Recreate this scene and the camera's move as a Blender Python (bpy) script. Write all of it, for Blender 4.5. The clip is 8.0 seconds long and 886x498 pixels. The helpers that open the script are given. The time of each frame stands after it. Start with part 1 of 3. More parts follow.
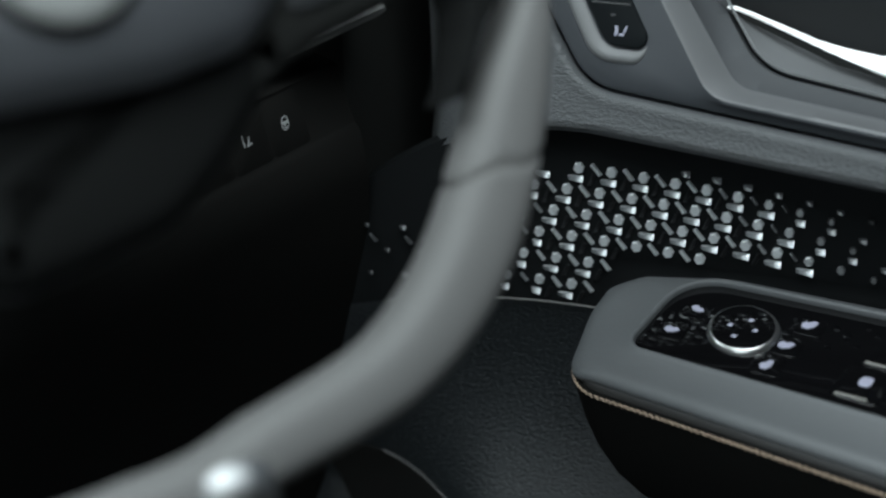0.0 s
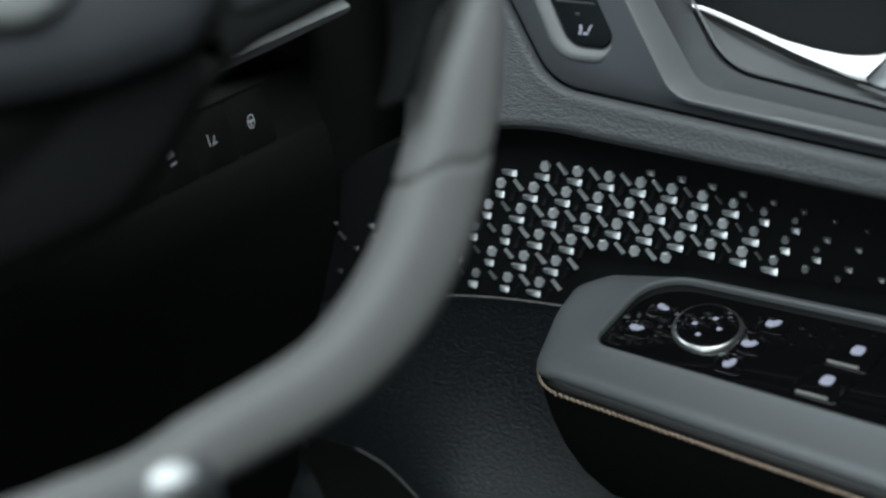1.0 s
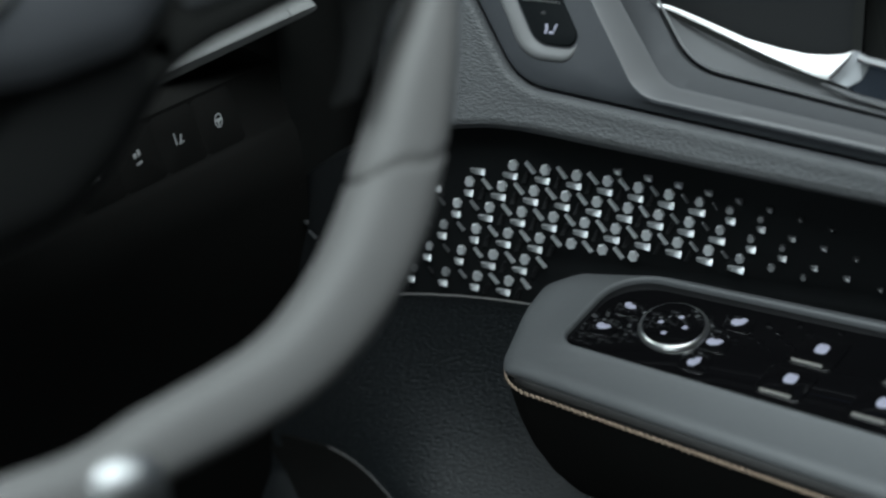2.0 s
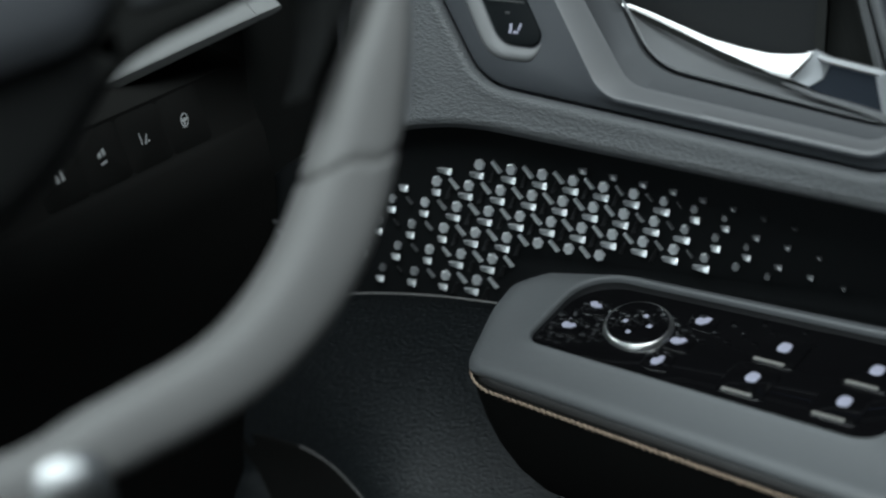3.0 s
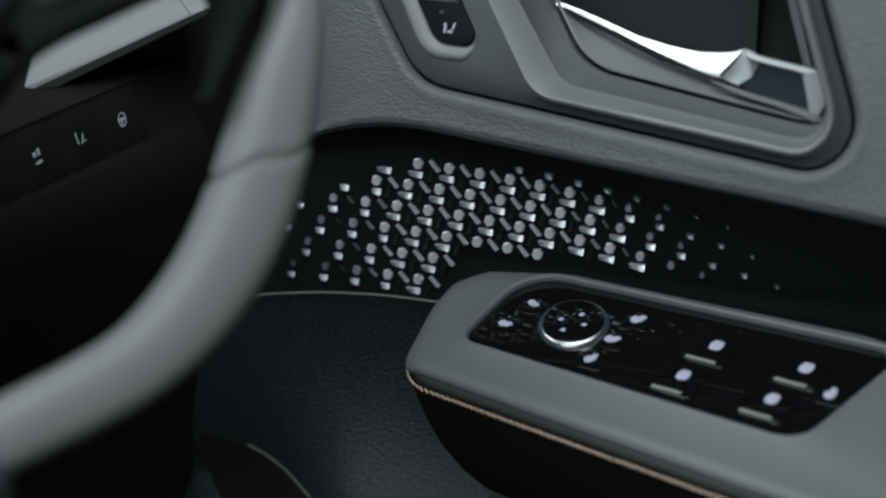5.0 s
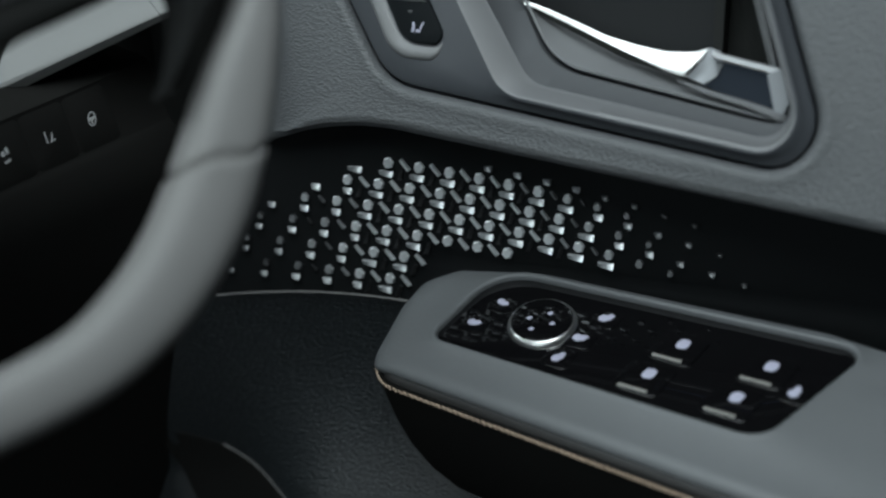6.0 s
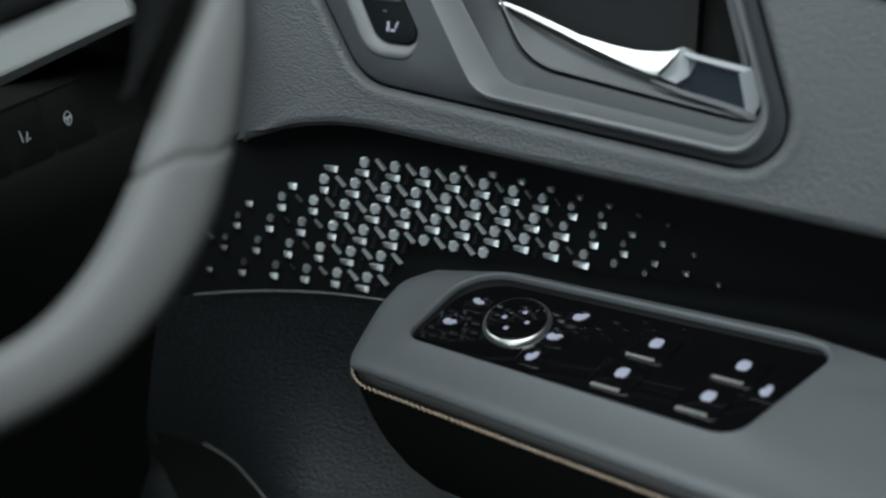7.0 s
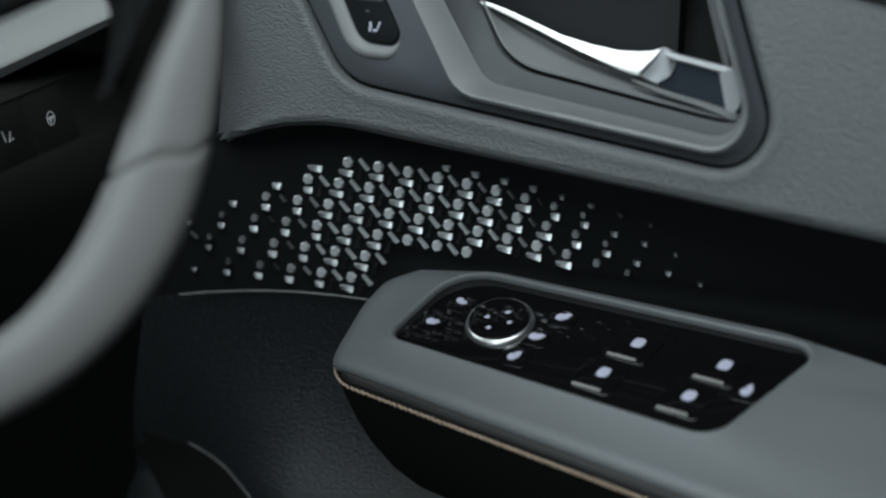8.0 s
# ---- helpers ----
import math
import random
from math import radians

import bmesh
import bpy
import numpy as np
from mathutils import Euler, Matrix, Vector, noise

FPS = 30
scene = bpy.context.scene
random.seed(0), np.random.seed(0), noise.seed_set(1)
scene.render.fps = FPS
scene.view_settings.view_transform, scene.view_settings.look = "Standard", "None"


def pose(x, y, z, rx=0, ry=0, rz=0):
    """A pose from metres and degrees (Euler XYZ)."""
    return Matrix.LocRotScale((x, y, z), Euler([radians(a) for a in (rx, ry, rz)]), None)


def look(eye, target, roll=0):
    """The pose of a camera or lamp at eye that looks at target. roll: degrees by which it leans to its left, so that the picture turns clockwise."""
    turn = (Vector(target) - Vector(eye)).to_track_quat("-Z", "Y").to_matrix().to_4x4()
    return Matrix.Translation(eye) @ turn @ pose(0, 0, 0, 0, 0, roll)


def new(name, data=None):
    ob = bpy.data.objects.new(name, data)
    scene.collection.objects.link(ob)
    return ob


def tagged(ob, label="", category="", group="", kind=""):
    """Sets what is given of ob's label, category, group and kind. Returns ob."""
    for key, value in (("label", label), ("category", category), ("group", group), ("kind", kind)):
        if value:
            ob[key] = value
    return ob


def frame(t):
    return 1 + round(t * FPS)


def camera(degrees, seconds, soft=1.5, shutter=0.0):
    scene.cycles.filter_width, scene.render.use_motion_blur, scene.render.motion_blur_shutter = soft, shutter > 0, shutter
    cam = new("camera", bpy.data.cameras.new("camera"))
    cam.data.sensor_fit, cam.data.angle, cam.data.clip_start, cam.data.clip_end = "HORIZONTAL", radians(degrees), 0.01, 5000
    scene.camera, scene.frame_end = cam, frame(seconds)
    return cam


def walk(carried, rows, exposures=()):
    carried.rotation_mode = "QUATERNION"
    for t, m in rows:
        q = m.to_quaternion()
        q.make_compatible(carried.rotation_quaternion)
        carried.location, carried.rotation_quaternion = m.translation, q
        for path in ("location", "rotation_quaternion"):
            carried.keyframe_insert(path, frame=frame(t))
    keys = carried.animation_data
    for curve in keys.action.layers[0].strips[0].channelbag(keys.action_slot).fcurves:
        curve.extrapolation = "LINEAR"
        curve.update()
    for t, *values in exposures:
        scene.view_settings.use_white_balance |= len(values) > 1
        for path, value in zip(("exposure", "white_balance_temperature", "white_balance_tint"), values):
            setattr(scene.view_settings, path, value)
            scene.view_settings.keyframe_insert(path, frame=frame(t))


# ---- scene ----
cam = camera(40.0, 8.0, soft=2.3)
PATH = [
    (0.0, (0.0907, -0.5525, 0.7182), (-0.2448, 0.2837, 0.2846), -2.71),
    (0.5, (0.0990, -0.5502, 0.7184), (-0.2369, 0.2855, 0.2840), -2.69),
    (1.0, (0.1070, -0.5476, 0.7181), (-0.2286, 0.2880, 0.2832), -2.68),
    (1.5, (0.1146, -0.5453, 0.7177), (-0.2211, 0.2902, 0.2827), -2.68),
    (3.0, (0.1381, -0.5387, 0.7164), (-0.1965, 0.2977, 0.2821), -2.68),
    (3.5, (0.1455, -0.5366, 0.7159), (-0.1892, 0.2999, 0.2821), -2.73),
    (4.0, (0.1529, -0.5339, 0.7151), (-0.1815, 0.3029, 0.2817), -2.75),
    (4.5, (0.1604, -0.5318, 0.7146), (-0.1745, 0.3051, 0.2817), -2.76),
    (6.0, (0.1832, -0.5255, 0.7130), (-0.1528, 0.3116, 0.2813), -2.79),
    (6.5, (0.1893, -0.5236, 0.7127), (-0.1468, 0.3134, 0.2809), -2.80),
    (7.0, (0.1945, -0.5222, 0.7126), (-0.1409, 0.3151, 0.2807), -2.77),
    (7.5, (0.1984, -0.5207, 0.7124), (-0.1364, 0.3167, 0.2805), -2.76),
    (8.0, (0.2022, -0.5197, 0.7124), (-0.1326, 0.3177, 0.2804), -2.79),
]
walk(cam, [(t, look(eye, target, roll)) for t, eye, target, roll in PATH], exposures=[(0.0, 0.0)])
# a fast lens, focused on the door
cam.data.dof.use_dof = True
cam.data.dof.focus_distance = 0.61
cam.data.dof.aperture_fstop = 3.4

# ---- light: an overcast sky and the soft light through the roof glass and the side window ----
world = bpy.data.worlds.new("world")
scene.world = world
world.use_nodes = True
sky = world.node_tree.nodes.new("ShaderNodeTexSky")
sky.sky_type, sky.sun_disc = "NISHITA", False
sky.sun_elevation, sky.sun_rotation = radians(55), radians(140)
world.node_tree.links.new(sky.outputs[0], world.node_tree.nodes["Background"].inputs[0])
world.node_tree.nodes["Background"].inputs[1].default_value = 0.05


def area(name, m, sx, sy, watts, colour):
    d = bpy.data.lights.new(name, "AREA")
    d.shape, d.size, d.size_y, d.energy, d.color = "RECTANGLE", sx, sy, watts, colour
    ob = new(name, d)
    ob.matrix_world = m
    return ob


area("roof_glass_light", look((0.0, -0.42, 1.235), (0.0, -0.42, 0)), 0.84, 0.6, 8.8, (0.86, 0.97, 1.0))
area("side_window_light", look((-0.15, -1.44, 0.95), (0.1, 0.0, 0.5)), 0.9, 0.35, 3.4, (0.85, 0.97, 1.0))

area("windscreen_light", look((-0.80, -0.55, 1.08), (-0.05, -0.30, 0.52)), 0.9, 0.34, 4.2, (0.85, 0.97, 1.0))


# ---- materials ----
def nodes(name):
    m = bpy.data.materials.new(name)
    m.use_nodes = True
    t = m.node_tree
    return m, t, t.nodes["Principled BSDF"]


def node(t, kind, **values):
    n = t.nodes.new(kind)
    for key, value in values.items():
        n.inputs[key].default_value = value
    return n


def surface(name, colour, rough, metal=0.0, grain=0.0, grain_size=0.002, wear=0.15, wear_size=0.05, ior=1.5, coat=0.0, relief=0.5):
    """A material with mottling at two scales, uneven gloss and, if grain is set, a pebbled relief."""
    m, t, b = nodes(name)
    tc = t.nodes.new("ShaderNodeTexCoord")
    big = node(t, "ShaderNodeTexNoise", Scale=1 / wear_size, Detail=4.0)
    fine = node(t, "ShaderNodeTexNoise", Scale=1 / 0.0015, Detail=2.0)
    t.links.new(tc.outputs["Object"], big.inputs["Vector"])
    t.links.new(tc.outputs["Object"], fine.inputs["Vector"])
    mix = t.nodes.new("ShaderNodeMix")
    mix.data_type = "RGBA"
    mix.inputs[6].default_value = (*[c * (1 - wear) for c in colour], 1)
    mix.inputs[7].default_value = (*[min(1, c * (1 + wear)) for c in colour], 1)
    add = node(t, "ShaderNodeMath")
    add.operation = "MULTIPLY_ADD"
    add.inputs[1].default_value = 0.3
    t.links.new(fine.outputs[0], add.inputs[0])
    sc = t.nodes.new("ShaderNodeMath")
    sc.operation = "MULTIPLY"
    sc.inputs[1].default_value = 0.75
    t.links.new(big.outputs[0], sc.inputs[0])
    t.links.new(sc.outputs[0], add.inputs[2])
    t.links.new(add.outputs[0], mix.inputs[0])
    t.links.new(mix.outputs[2], b.inputs["Base Color"])
    rr = t.nodes.new("ShaderNodeMapRange")
    rr.inputs["To Min"].default_value, rr.inputs["To Max"].default_value = rough * 0.88, min(1, rough * 1.12)
    t.links.new(big.outputs[0], rr.inputs["Value"])
    t.links.new(rr.outputs[0], b.inputs["Roughness"])
    b.inputs["Metallic"].default_value = metal
    b.inputs["IOR"].default_value = ior
    b.inputs["Coat Weight"].default_value = coat
    if grain:
        warp = node(t, "ShaderNodeTexNoise", Scale=0.35 / grain_size, Detail=2.0)
        t.links.new(tc.outputs["Object"], warp.inputs["Vector"])
        mv = t.nodes.new("ShaderNodeVectorMath")
        mv.operation = "MULTIPLY_ADD"
        mv.inputs[1].default_value = (grain_size * 1.6,) * 3
        t.links.new(warp.outputs["Color"], mv.inputs[0])
        t.links.new(tc.outputs["Object"], mv.inputs[2])
        mp = t.nodes.new("ShaderNodeMapping")
        mp.inputs["Rotation"].default_value = (0, radians(28), 0)
        mp.inputs["Scale"].default_value = (0.62, 1, 1.25)
        t.links.new(mv.outputs[0], mp.inputs["Vector"])
        vo = node(t, "ShaderNodeTexVoronoi", Scale=1 / grain_size)
        vo.feature = "SMOOTH_F1"
        t.links.new(mp.outputs[0], vo.inputs["Vector"])
        bu = t.nodes.new("ShaderNodeBump")
        bu.invert = True
        bu.inputs["Strength"].default_value = grain
        bu.inputs["Distance"].default_value = grain_size * relief
        t.links.new(vo.outputs["Distance"], bu.inputs["Height"])
        t.links.new(bu.outputs[0], b.inputs["Normal"])
    return m


GRAINED = surface("grained_soft_trim", (0.088, 0.093, 0.097), 0.52, grain=0.9, grain_size=0.00115)
LOWER = surface("grained_lower_trim", (0.0132, 0.0165, 0.0182), 0.40, grain=0.6, grain_size=0.0013, relief=0.7)
LEATHER = surface("smooth_leather", (0.110, 0.117, 0.121), 0.5, grain=0.08, grain_size=0.0012)
RIM = surface("wheel_leather", (0.160, 0.159, 0.155), 0.72, grain=0.1, grain_size=0.0014)
SATIN = surface("satin_plastic", (0.068, 0.072, 0.079), 0.42, wear=0.06)
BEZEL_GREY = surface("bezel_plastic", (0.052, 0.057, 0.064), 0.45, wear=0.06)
COLLAR_LIT = surface("collar_plastic_lit", (0.165, 0.170, 0.172), 0.45, wear=0.06)
SPOKE = surface("spoke_plastic", (0.030, 0.032, 0.034), 0.5, wear=0.06)
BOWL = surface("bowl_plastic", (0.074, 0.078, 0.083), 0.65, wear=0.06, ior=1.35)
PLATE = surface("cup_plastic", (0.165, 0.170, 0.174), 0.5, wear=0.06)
SATIN_LIT = surface("satin_plastic_lit", (0.132, 0.136, 0.140), 0.42, wear=0.06)
BLACK = surface("black_plastic", (0.026, 0.027, 0.027), 0.5)
MATT = surface("matt_black_plastic", (0.021, 0.022, 0.021), 0.9, ior=1.15)
DASH = surface("dashboard_plastic", (0.0125, 0.0125, 0.0118), 0.9, ior=1.12, wear=0.05)
SHROUD = surface("shroud_plastic", (0.0112, 0.0118, 0.0116), 0.85, ior=1.12, wear=0.05)
KEYM = surface("key_plastic", (0.009, 0.011, 0.012), 0.6, wear=0.06, ior=1.15)
GLOSS = surface("piano_black", (0.004, 0.004, 0.0045), 0.03, wear=0.05, ior=1.5)
BACKING = surface("grille_backing", (0.0095, 0.0108, 0.0115), 0.6, ior=1.25)
CHROME = surface("satin_chrome", (0.54, 0.55, 0.54), 0.30, metal=1.0, wear=0.03)
CLIP = surface("brushed_chrome", (0.36, 0.37, 0.37), 0.42, metal=1.0, wear=0.05)
RINGM = surface("ring_chrome", (0.75, 0.76, 0.75), 0.33, metal=1.0, wear=0.04)
DARK_CHROME = surface("dark_chrome", (0.018, 0.022, 0.028), 0.36, metal=1.0, wear=0.05)
ICON = surface("icon_paint", (0.40, 0.40, 0.50), 0.5, wear=0.06, wear_size=0.004)
ICON_FAINT = surface("icon_paint_faint", (0.045, 0.047, 0.048), 0.5, wear=0.1, wear_size=0.004)
ICON_DIM = surface("icon_paint_grey", (0.42, 0.43, 0.43), 0.5, wear=0.1, wear_size=0.004)
EDGE_GLINT = surface("key_edge_glint", (0.25, 0.245, 0.225), 0.45, wear=0.15, wear_size=0.004)
SILVER = surface("satin_silver_paint", (0.46, 0.47, 0.48), 0.42, metal=0.6, wear=0.05)
EMBLEM = surface("emblem_paint", (0.30, 0.31, 0.30), 0.5, wear=0.05)
POST = surface("satin_post", (0.21, 0.22, 0.23), 0.45, metal=0.5, wear=0.05)
THREAD = surface("tan_thread", (0.56, 0.42, 0.31), 0.75, wear=0.25, wear_size=0.003)
PIPING = surface("pale_piping", (0.16, 0.16, 0.155), 0.5)
LEVER = surface("satin_lever", (0.188, 0.193, 0.189), 0.55, wear=0.05)
HEADLINER = surface("headliner_cloth", (0.10, 0.10, 0.10), 0.9, grain=0.2, grain_size=0.003)
CARPET = surface("carpet", (0.03, 0.03, 0.03), 0.95, grain=0.5, grain_size=0.004)
# four brightness steps of one finish, painting the fade and steep bars' shade
PIECE_STEPS = [surface("grille_lit_step_" + n, tuple(v * k for v in (0.42, 0.44, 0.45)), 0.30, metal=0.55, wear=0.12, wear_size=0.01)
         for n, k in (("full", 1.6), ("thin", 0.82), ("dim", 0.35), ("faint", 0.12))]
SHADE_BAND = surface("shade_black_leather", (0.010, 0.0095, 0.009), 0.6, grain=0.15, grain_size=0.0012)


# ---- building helpers ----
def thing(name, at, label, category, group="", kind=""):
    ob = new(name)
    ob.location = at
    ob.empty_display_size = 0.05
    return tagged(ob, label, category, group, kind)


def part(name, bm, material, parent, label="", smooth=True, kind=""):
    """Links a bmesh, given in world metres, as one mesh under a thing or a part."""
    bmesh.ops.recalc_face_normals(bm, faces=bm.faces)
    me = bpy.data.meshes.new(name)
    bm.to_mesh(me)
    bm.free()
    me.materials.append(material)
    for p in me.polygons:
        p.use_smooth = smooth
    if smooth:
        me.set_sharp_from_angle(angle=radians(42))
    ob = new(name, me)
    if parent is not None:
        ob.parent = parent
        if parent.parent is None:
            ob.matrix_parent_inverse = Matrix.Translation(-parent.location)
    if label or kind:
        tagged(ob, label, kind=kind)
    return ob


def rounded(poly, radii, count):
    """A polygon with arcs in its corners, walked in even steps from the middle of its last side."""
    pts, n = [], len(poly)
    for i in range(n):
        a, b, c = Vector(poly[i - 1]), Vector(poly[i]), Vector(poly[(i + 1) % n])
        u, v = (a - b).normalized(), (c - b).normalized()
        half = math.acos(max(-1, min(1, u.dot(v)))) / 2
        cut = min(radii[i] / math.tan(half), (a - b).length * 0.48, (c - b).length * 0.48)
        r = cut * math.tan(half)
        mid = b + (u + v).normalized() * (r / math.sin(half))
        p, q = b + u * cut - mid, b + v * cut - mid
        turn = math.atan2(p.x * q.y - p.y * q.x, p.dot(q))
        for k in range(9):
            w = turn * k / 8
            pts.append(mid + Vector((p.x * math.cos(w) - p.y * math.sin(w), p.x * math.sin(w) + p.y * math.cos(w))))
    start = (Vector(poly[-1]) + Vector(poly[0])) / 2
    pts = [start] + pts + [start]
    runs = [0.0]
    for i in range(1, len(pts)):
        runs.append(runs[-1] + (pts[i] - pts[i - 1]).length)
    loop, j = [], 0
    for k in range(count):
        s = runs[-1] * k / count
        while runs[j + 1] < s:
            j += 1
        w = (s - runs[j]) / max(1e-9, runs[j + 1] - runs[j])
        loop.append(pts[j].lerp(pts[j + 1], w))
    return loop


def inset(loop, d):
    """The loop moved inwards by d (outwards where d is negative)."""
    n, res = len(loop), []
    turn = sum(loop[i - 1].x * loop[i].y - loop[i - 1].y * loop[i].x for i in range(n))
    for i in range(n):
        t = (loop[(i + 1) % n] - loop[i - 1]).normalized()
        res.append(loop[i] + Vector((-t.y, t.x)) * (d if turn > 0 else -d))
    return res


def spread(loop, centre, poly):
    """Each point of the loop carried along its ray from the centre out to the polygon."""
    res, c = [], Vector(centre)
    for p in loop:
        d = (p - c).normalized()
        best = None
        for i in range(len(poly)):
            a, b = Vector(poly[i - 1]), Vector(poly[i])
            e = b - a
            den = d.x * e.y - d.y * e.x
            if abs(den) < 1e-12:
                continue
            s = ((a - c).x * e.y - (a - c).y * e.x) / den
            w = ((a - c).x * d.y - (a - c).y * d.x) / den
            if s > 0 and -1e-6 <= w <= 1 + 1e-6 and (best is None or s < best):
                best = s
        res.append(c + d * best)
    return res


def loft(bm, loops, cap_first=False, cap_last=False, closed=True):
    rows = [[bm.verts.new(p) for p in loop] for loop in loops]
    n = len(rows[0])
    for a, b in zip(rows, rows[1:]):
        for i in range(n if closed else n - 1):
            bm.faces.new((a[i], a[(i + 1) % n], b[(i + 1) % n], b[i]))
    if cap_first:
        bm.faces.new(rows[0])
    if cap_last:
        bm.faces.new(rows[-1])
    return bm


def tube(bm, path, radius, sides=8, closed=False, flat=1.0):
    """A round bar along a path of points."""
    rings, n = [], len(path)
    for i, p in enumerate(path):
        a, b = path[(i - 1) % n if closed else max(i - 1, 0)], path[(i + 1) % n if closed else min(i + 1, n - 1)]
        t = (b - a).normalized()
        s = t.cross(Vector((0, 0, 1)))
        s = s.normalized() if s.length > 1e-3 else Vector((1, 0, 0))
        u = s.cross(t)
        rings.append([p + (s * math.cos(w) + u * math.sin(w) * flat) * radius for w in (2 * math.pi * k / sides for k in range(sides))])
    if closed:
        rings.append(rings[0])
        loft(bm, rings)
        bmesh.ops.remove_doubles(bm, verts=bm.verts, dist=1e-7)
        return bm
    return loft(bm, rings, True, True)


def slab(bm, place, loop, top, bottom, edge=0.0006):
    """A plate with rounded upper edges; place(p, d) puts a plane point at a height."""
    loft(bm, [[place(p, bottom) for p in loop], [place(p, top - edge) for p in loop],
              [place(p, top - edge * 0.3) for p in inset(loop, edge * 0.3)], [place(p, top) for p in inset(loop, edge)]], False, True)
    return bm


def ramp(v, a, b):
    v = max(0.0, min(1.0, (v - a) / (b - a)))
    return v * v * (3 - 2 * v)


def box(bm, lo, hi):
    vs = [bm.verts.new((x, y, z)) for x in (lo[0], hi[0]) for y in (lo[1], hi[1]) for z in (lo[2], hi[2])]
    for f in ((0, 1, 3, 2), (4, 6, 7, 5), (0, 4, 5, 1), (2, 3, 7, 6), (0, 2, 6, 4), (1, 5, 7, 3)):
        bm.faces.new([vs[i] for i in f])
    return bm


# ---- the cabin round it ----
def shell(name, boxes, material, label):
    bm = bmesh.new()
    for lo, hi in boxes:
        box(bm, lo, hi)
    return tagged(part(name, bm, material, None, smooth=False), label, name.split("_")[0], kind="structure")


shell("floor", [((-1.1, -1.5, -0.05), (1.7, 0.12, 0.0))], CARPET, "black carpet on the cabin floor")
shell("ceiling", [((-1.1, -1.5, 1.24), (-0.42, 0.12, 1.29)), ((0.62, -1.5, 1.24), (1.7, 0.12, 1.29)),
                  ((-0.42, -1.5, 1.24), (0.62, -0.76, 1.29)), ((-0.42, -0.08, 1.24), (0.62, 0.12, 1.29))], HEADLINER, "grey cloth headliner round a glass roof")
shell("wall_front", [((-1.15, -1.5, 0.0), (-1.1, 0.12, 0.80)), ((-1.15, -1.5, 1.18), (-1.1, 0.12, 1.24)), ((-1.15, -1.5, 0.80), (-1.1, -1.40, 1.18)), ((-1.15, 0.02, 0.80), (-1.1, 0.12, 1.18))], BLACK, "black bulkhead under the windscreen opening")
shell("wall_rear", [((1.7, -1.5, 0.0), (1.75, 0.12, 1.24))], BLACK, "black rear wall of the cabin")
shell("wall_far_side", [((-1.1, -1.55, 0.0), (1.7, -1.5, 0.75)), ((-1.1, -1.55, 1.15), (1.7, -1.5, 1.24)),
                        ((-1.1, -1.55, 0.75), (-0.65, -1.5, 1.15)), ((0.35, -1.55, 0.75), (1.7, -1.5, 1.15))], BLACK, "black far side of the cabin with a window opening")
shell("wall_door_side", [((-1.1, 0.12, 0.0), (1.7, 0.16, 0.72)), ((-1.1, 0.12, 1.1), (1.7, 0.16, 1.24)),
                         ((-1.1, 0.12, 0.72), (-0.45, 0.16, 1.1)), ((0.8, 0.12, 0.72), (1.7, 0.16, 1.1))], BLACK, "black body side round the driver's door window")

# ---- the driver's door ----
door = thing("car_door", (0.1, 0.05, 0.0), "charcoal driver's door panel with a sparkling grille and padded armrest", "car door")

# upper trim: a leaning plane, with the handle's bezel let into it
NU = Vector((-0.051, -1.0, 0.39)).normalized()


def upper(p, d=0.0):
    x, z = p
    d -= 24 * max(0.0, -0.105 - x) ** 2
    return Vector((x, -0.2167 - 0.051 * x + 0.39 * z, z)) + NU * d


def lip(x):
    if x < -0.052:
        return 0.5120 - 3.0 * (x + 0.052) ** 2
    if x < 0.11:
        return 0.5120 - 0.083 * (x + 0.052)
    return 0.4986 - 0.085 * (x - 0.11)


MID = (0.06, 0.592)


def cast(poly, radii, n=260):
    """A rounded polygon sampled at even turns about the bowl's middle."""
    ring = [Vector((MID[0] + math.cos(2 * math.pi * k / n), MID[1] + math.sin(2 * math.pi * k / n))) for k in range(n)]
    return spread(ring, MID, rounded(poly, radii, 500))


BEZEL = cast([(-0.1070, 0.610), (-0.0512, 0.5320), (0.1638, 0.5076), (0.109, 0.640)], [0.02, 0.032, 0.020, 0.02])
B1 = cast([(-0.059, 0.632), (0.0085, 0.5318), (0.1515, 0.5155), (0.104, 0.632)], [0.012, 0.020, 0.015, 0.012])
B2 = cast([(-0.050, 0.630), (0.0190, 0.5375), (0.1470, 0.5212), (0.101, 0.630)], [0.012, 0.018, 0.012, 0.012])
CUP = cast([(-0.033, 0.628), (0.0290, 0.5465), (0.1405, 0.5292), (0.102, 0.628)], [0.012, 0.036, 0.006, 0.012])
WELL = cast([(-0.028, 0.626), (-0.0020, 0.5755), (0.0600, 0.5522), (0.1325, 0.5362), (0.098, 0.626)], [0.010, 0.010, 0.02, 0.006, 0.010])


def deep(p):
    return -0.0125 - 0.0125 * max(0.0, min(1.0, (p.y - 0.5455 + 0.155 * (p.x - 0.0285)) / 0.038))


def shade(p):
    return max(0.0, min(1.0, (0.022 - p.x) / 0.030))


def face(p):
    low = max(0.0, min(1.0, (0.552 - p.y) / 0.022)) * max(0.0, min(1.0, (p.x + 0.03) / 0.06))
    far = max(0.0, min(1.0, (p.x - 0.100) / 0.03))
    return -0.0012 - 0.0038 * max(low, far)


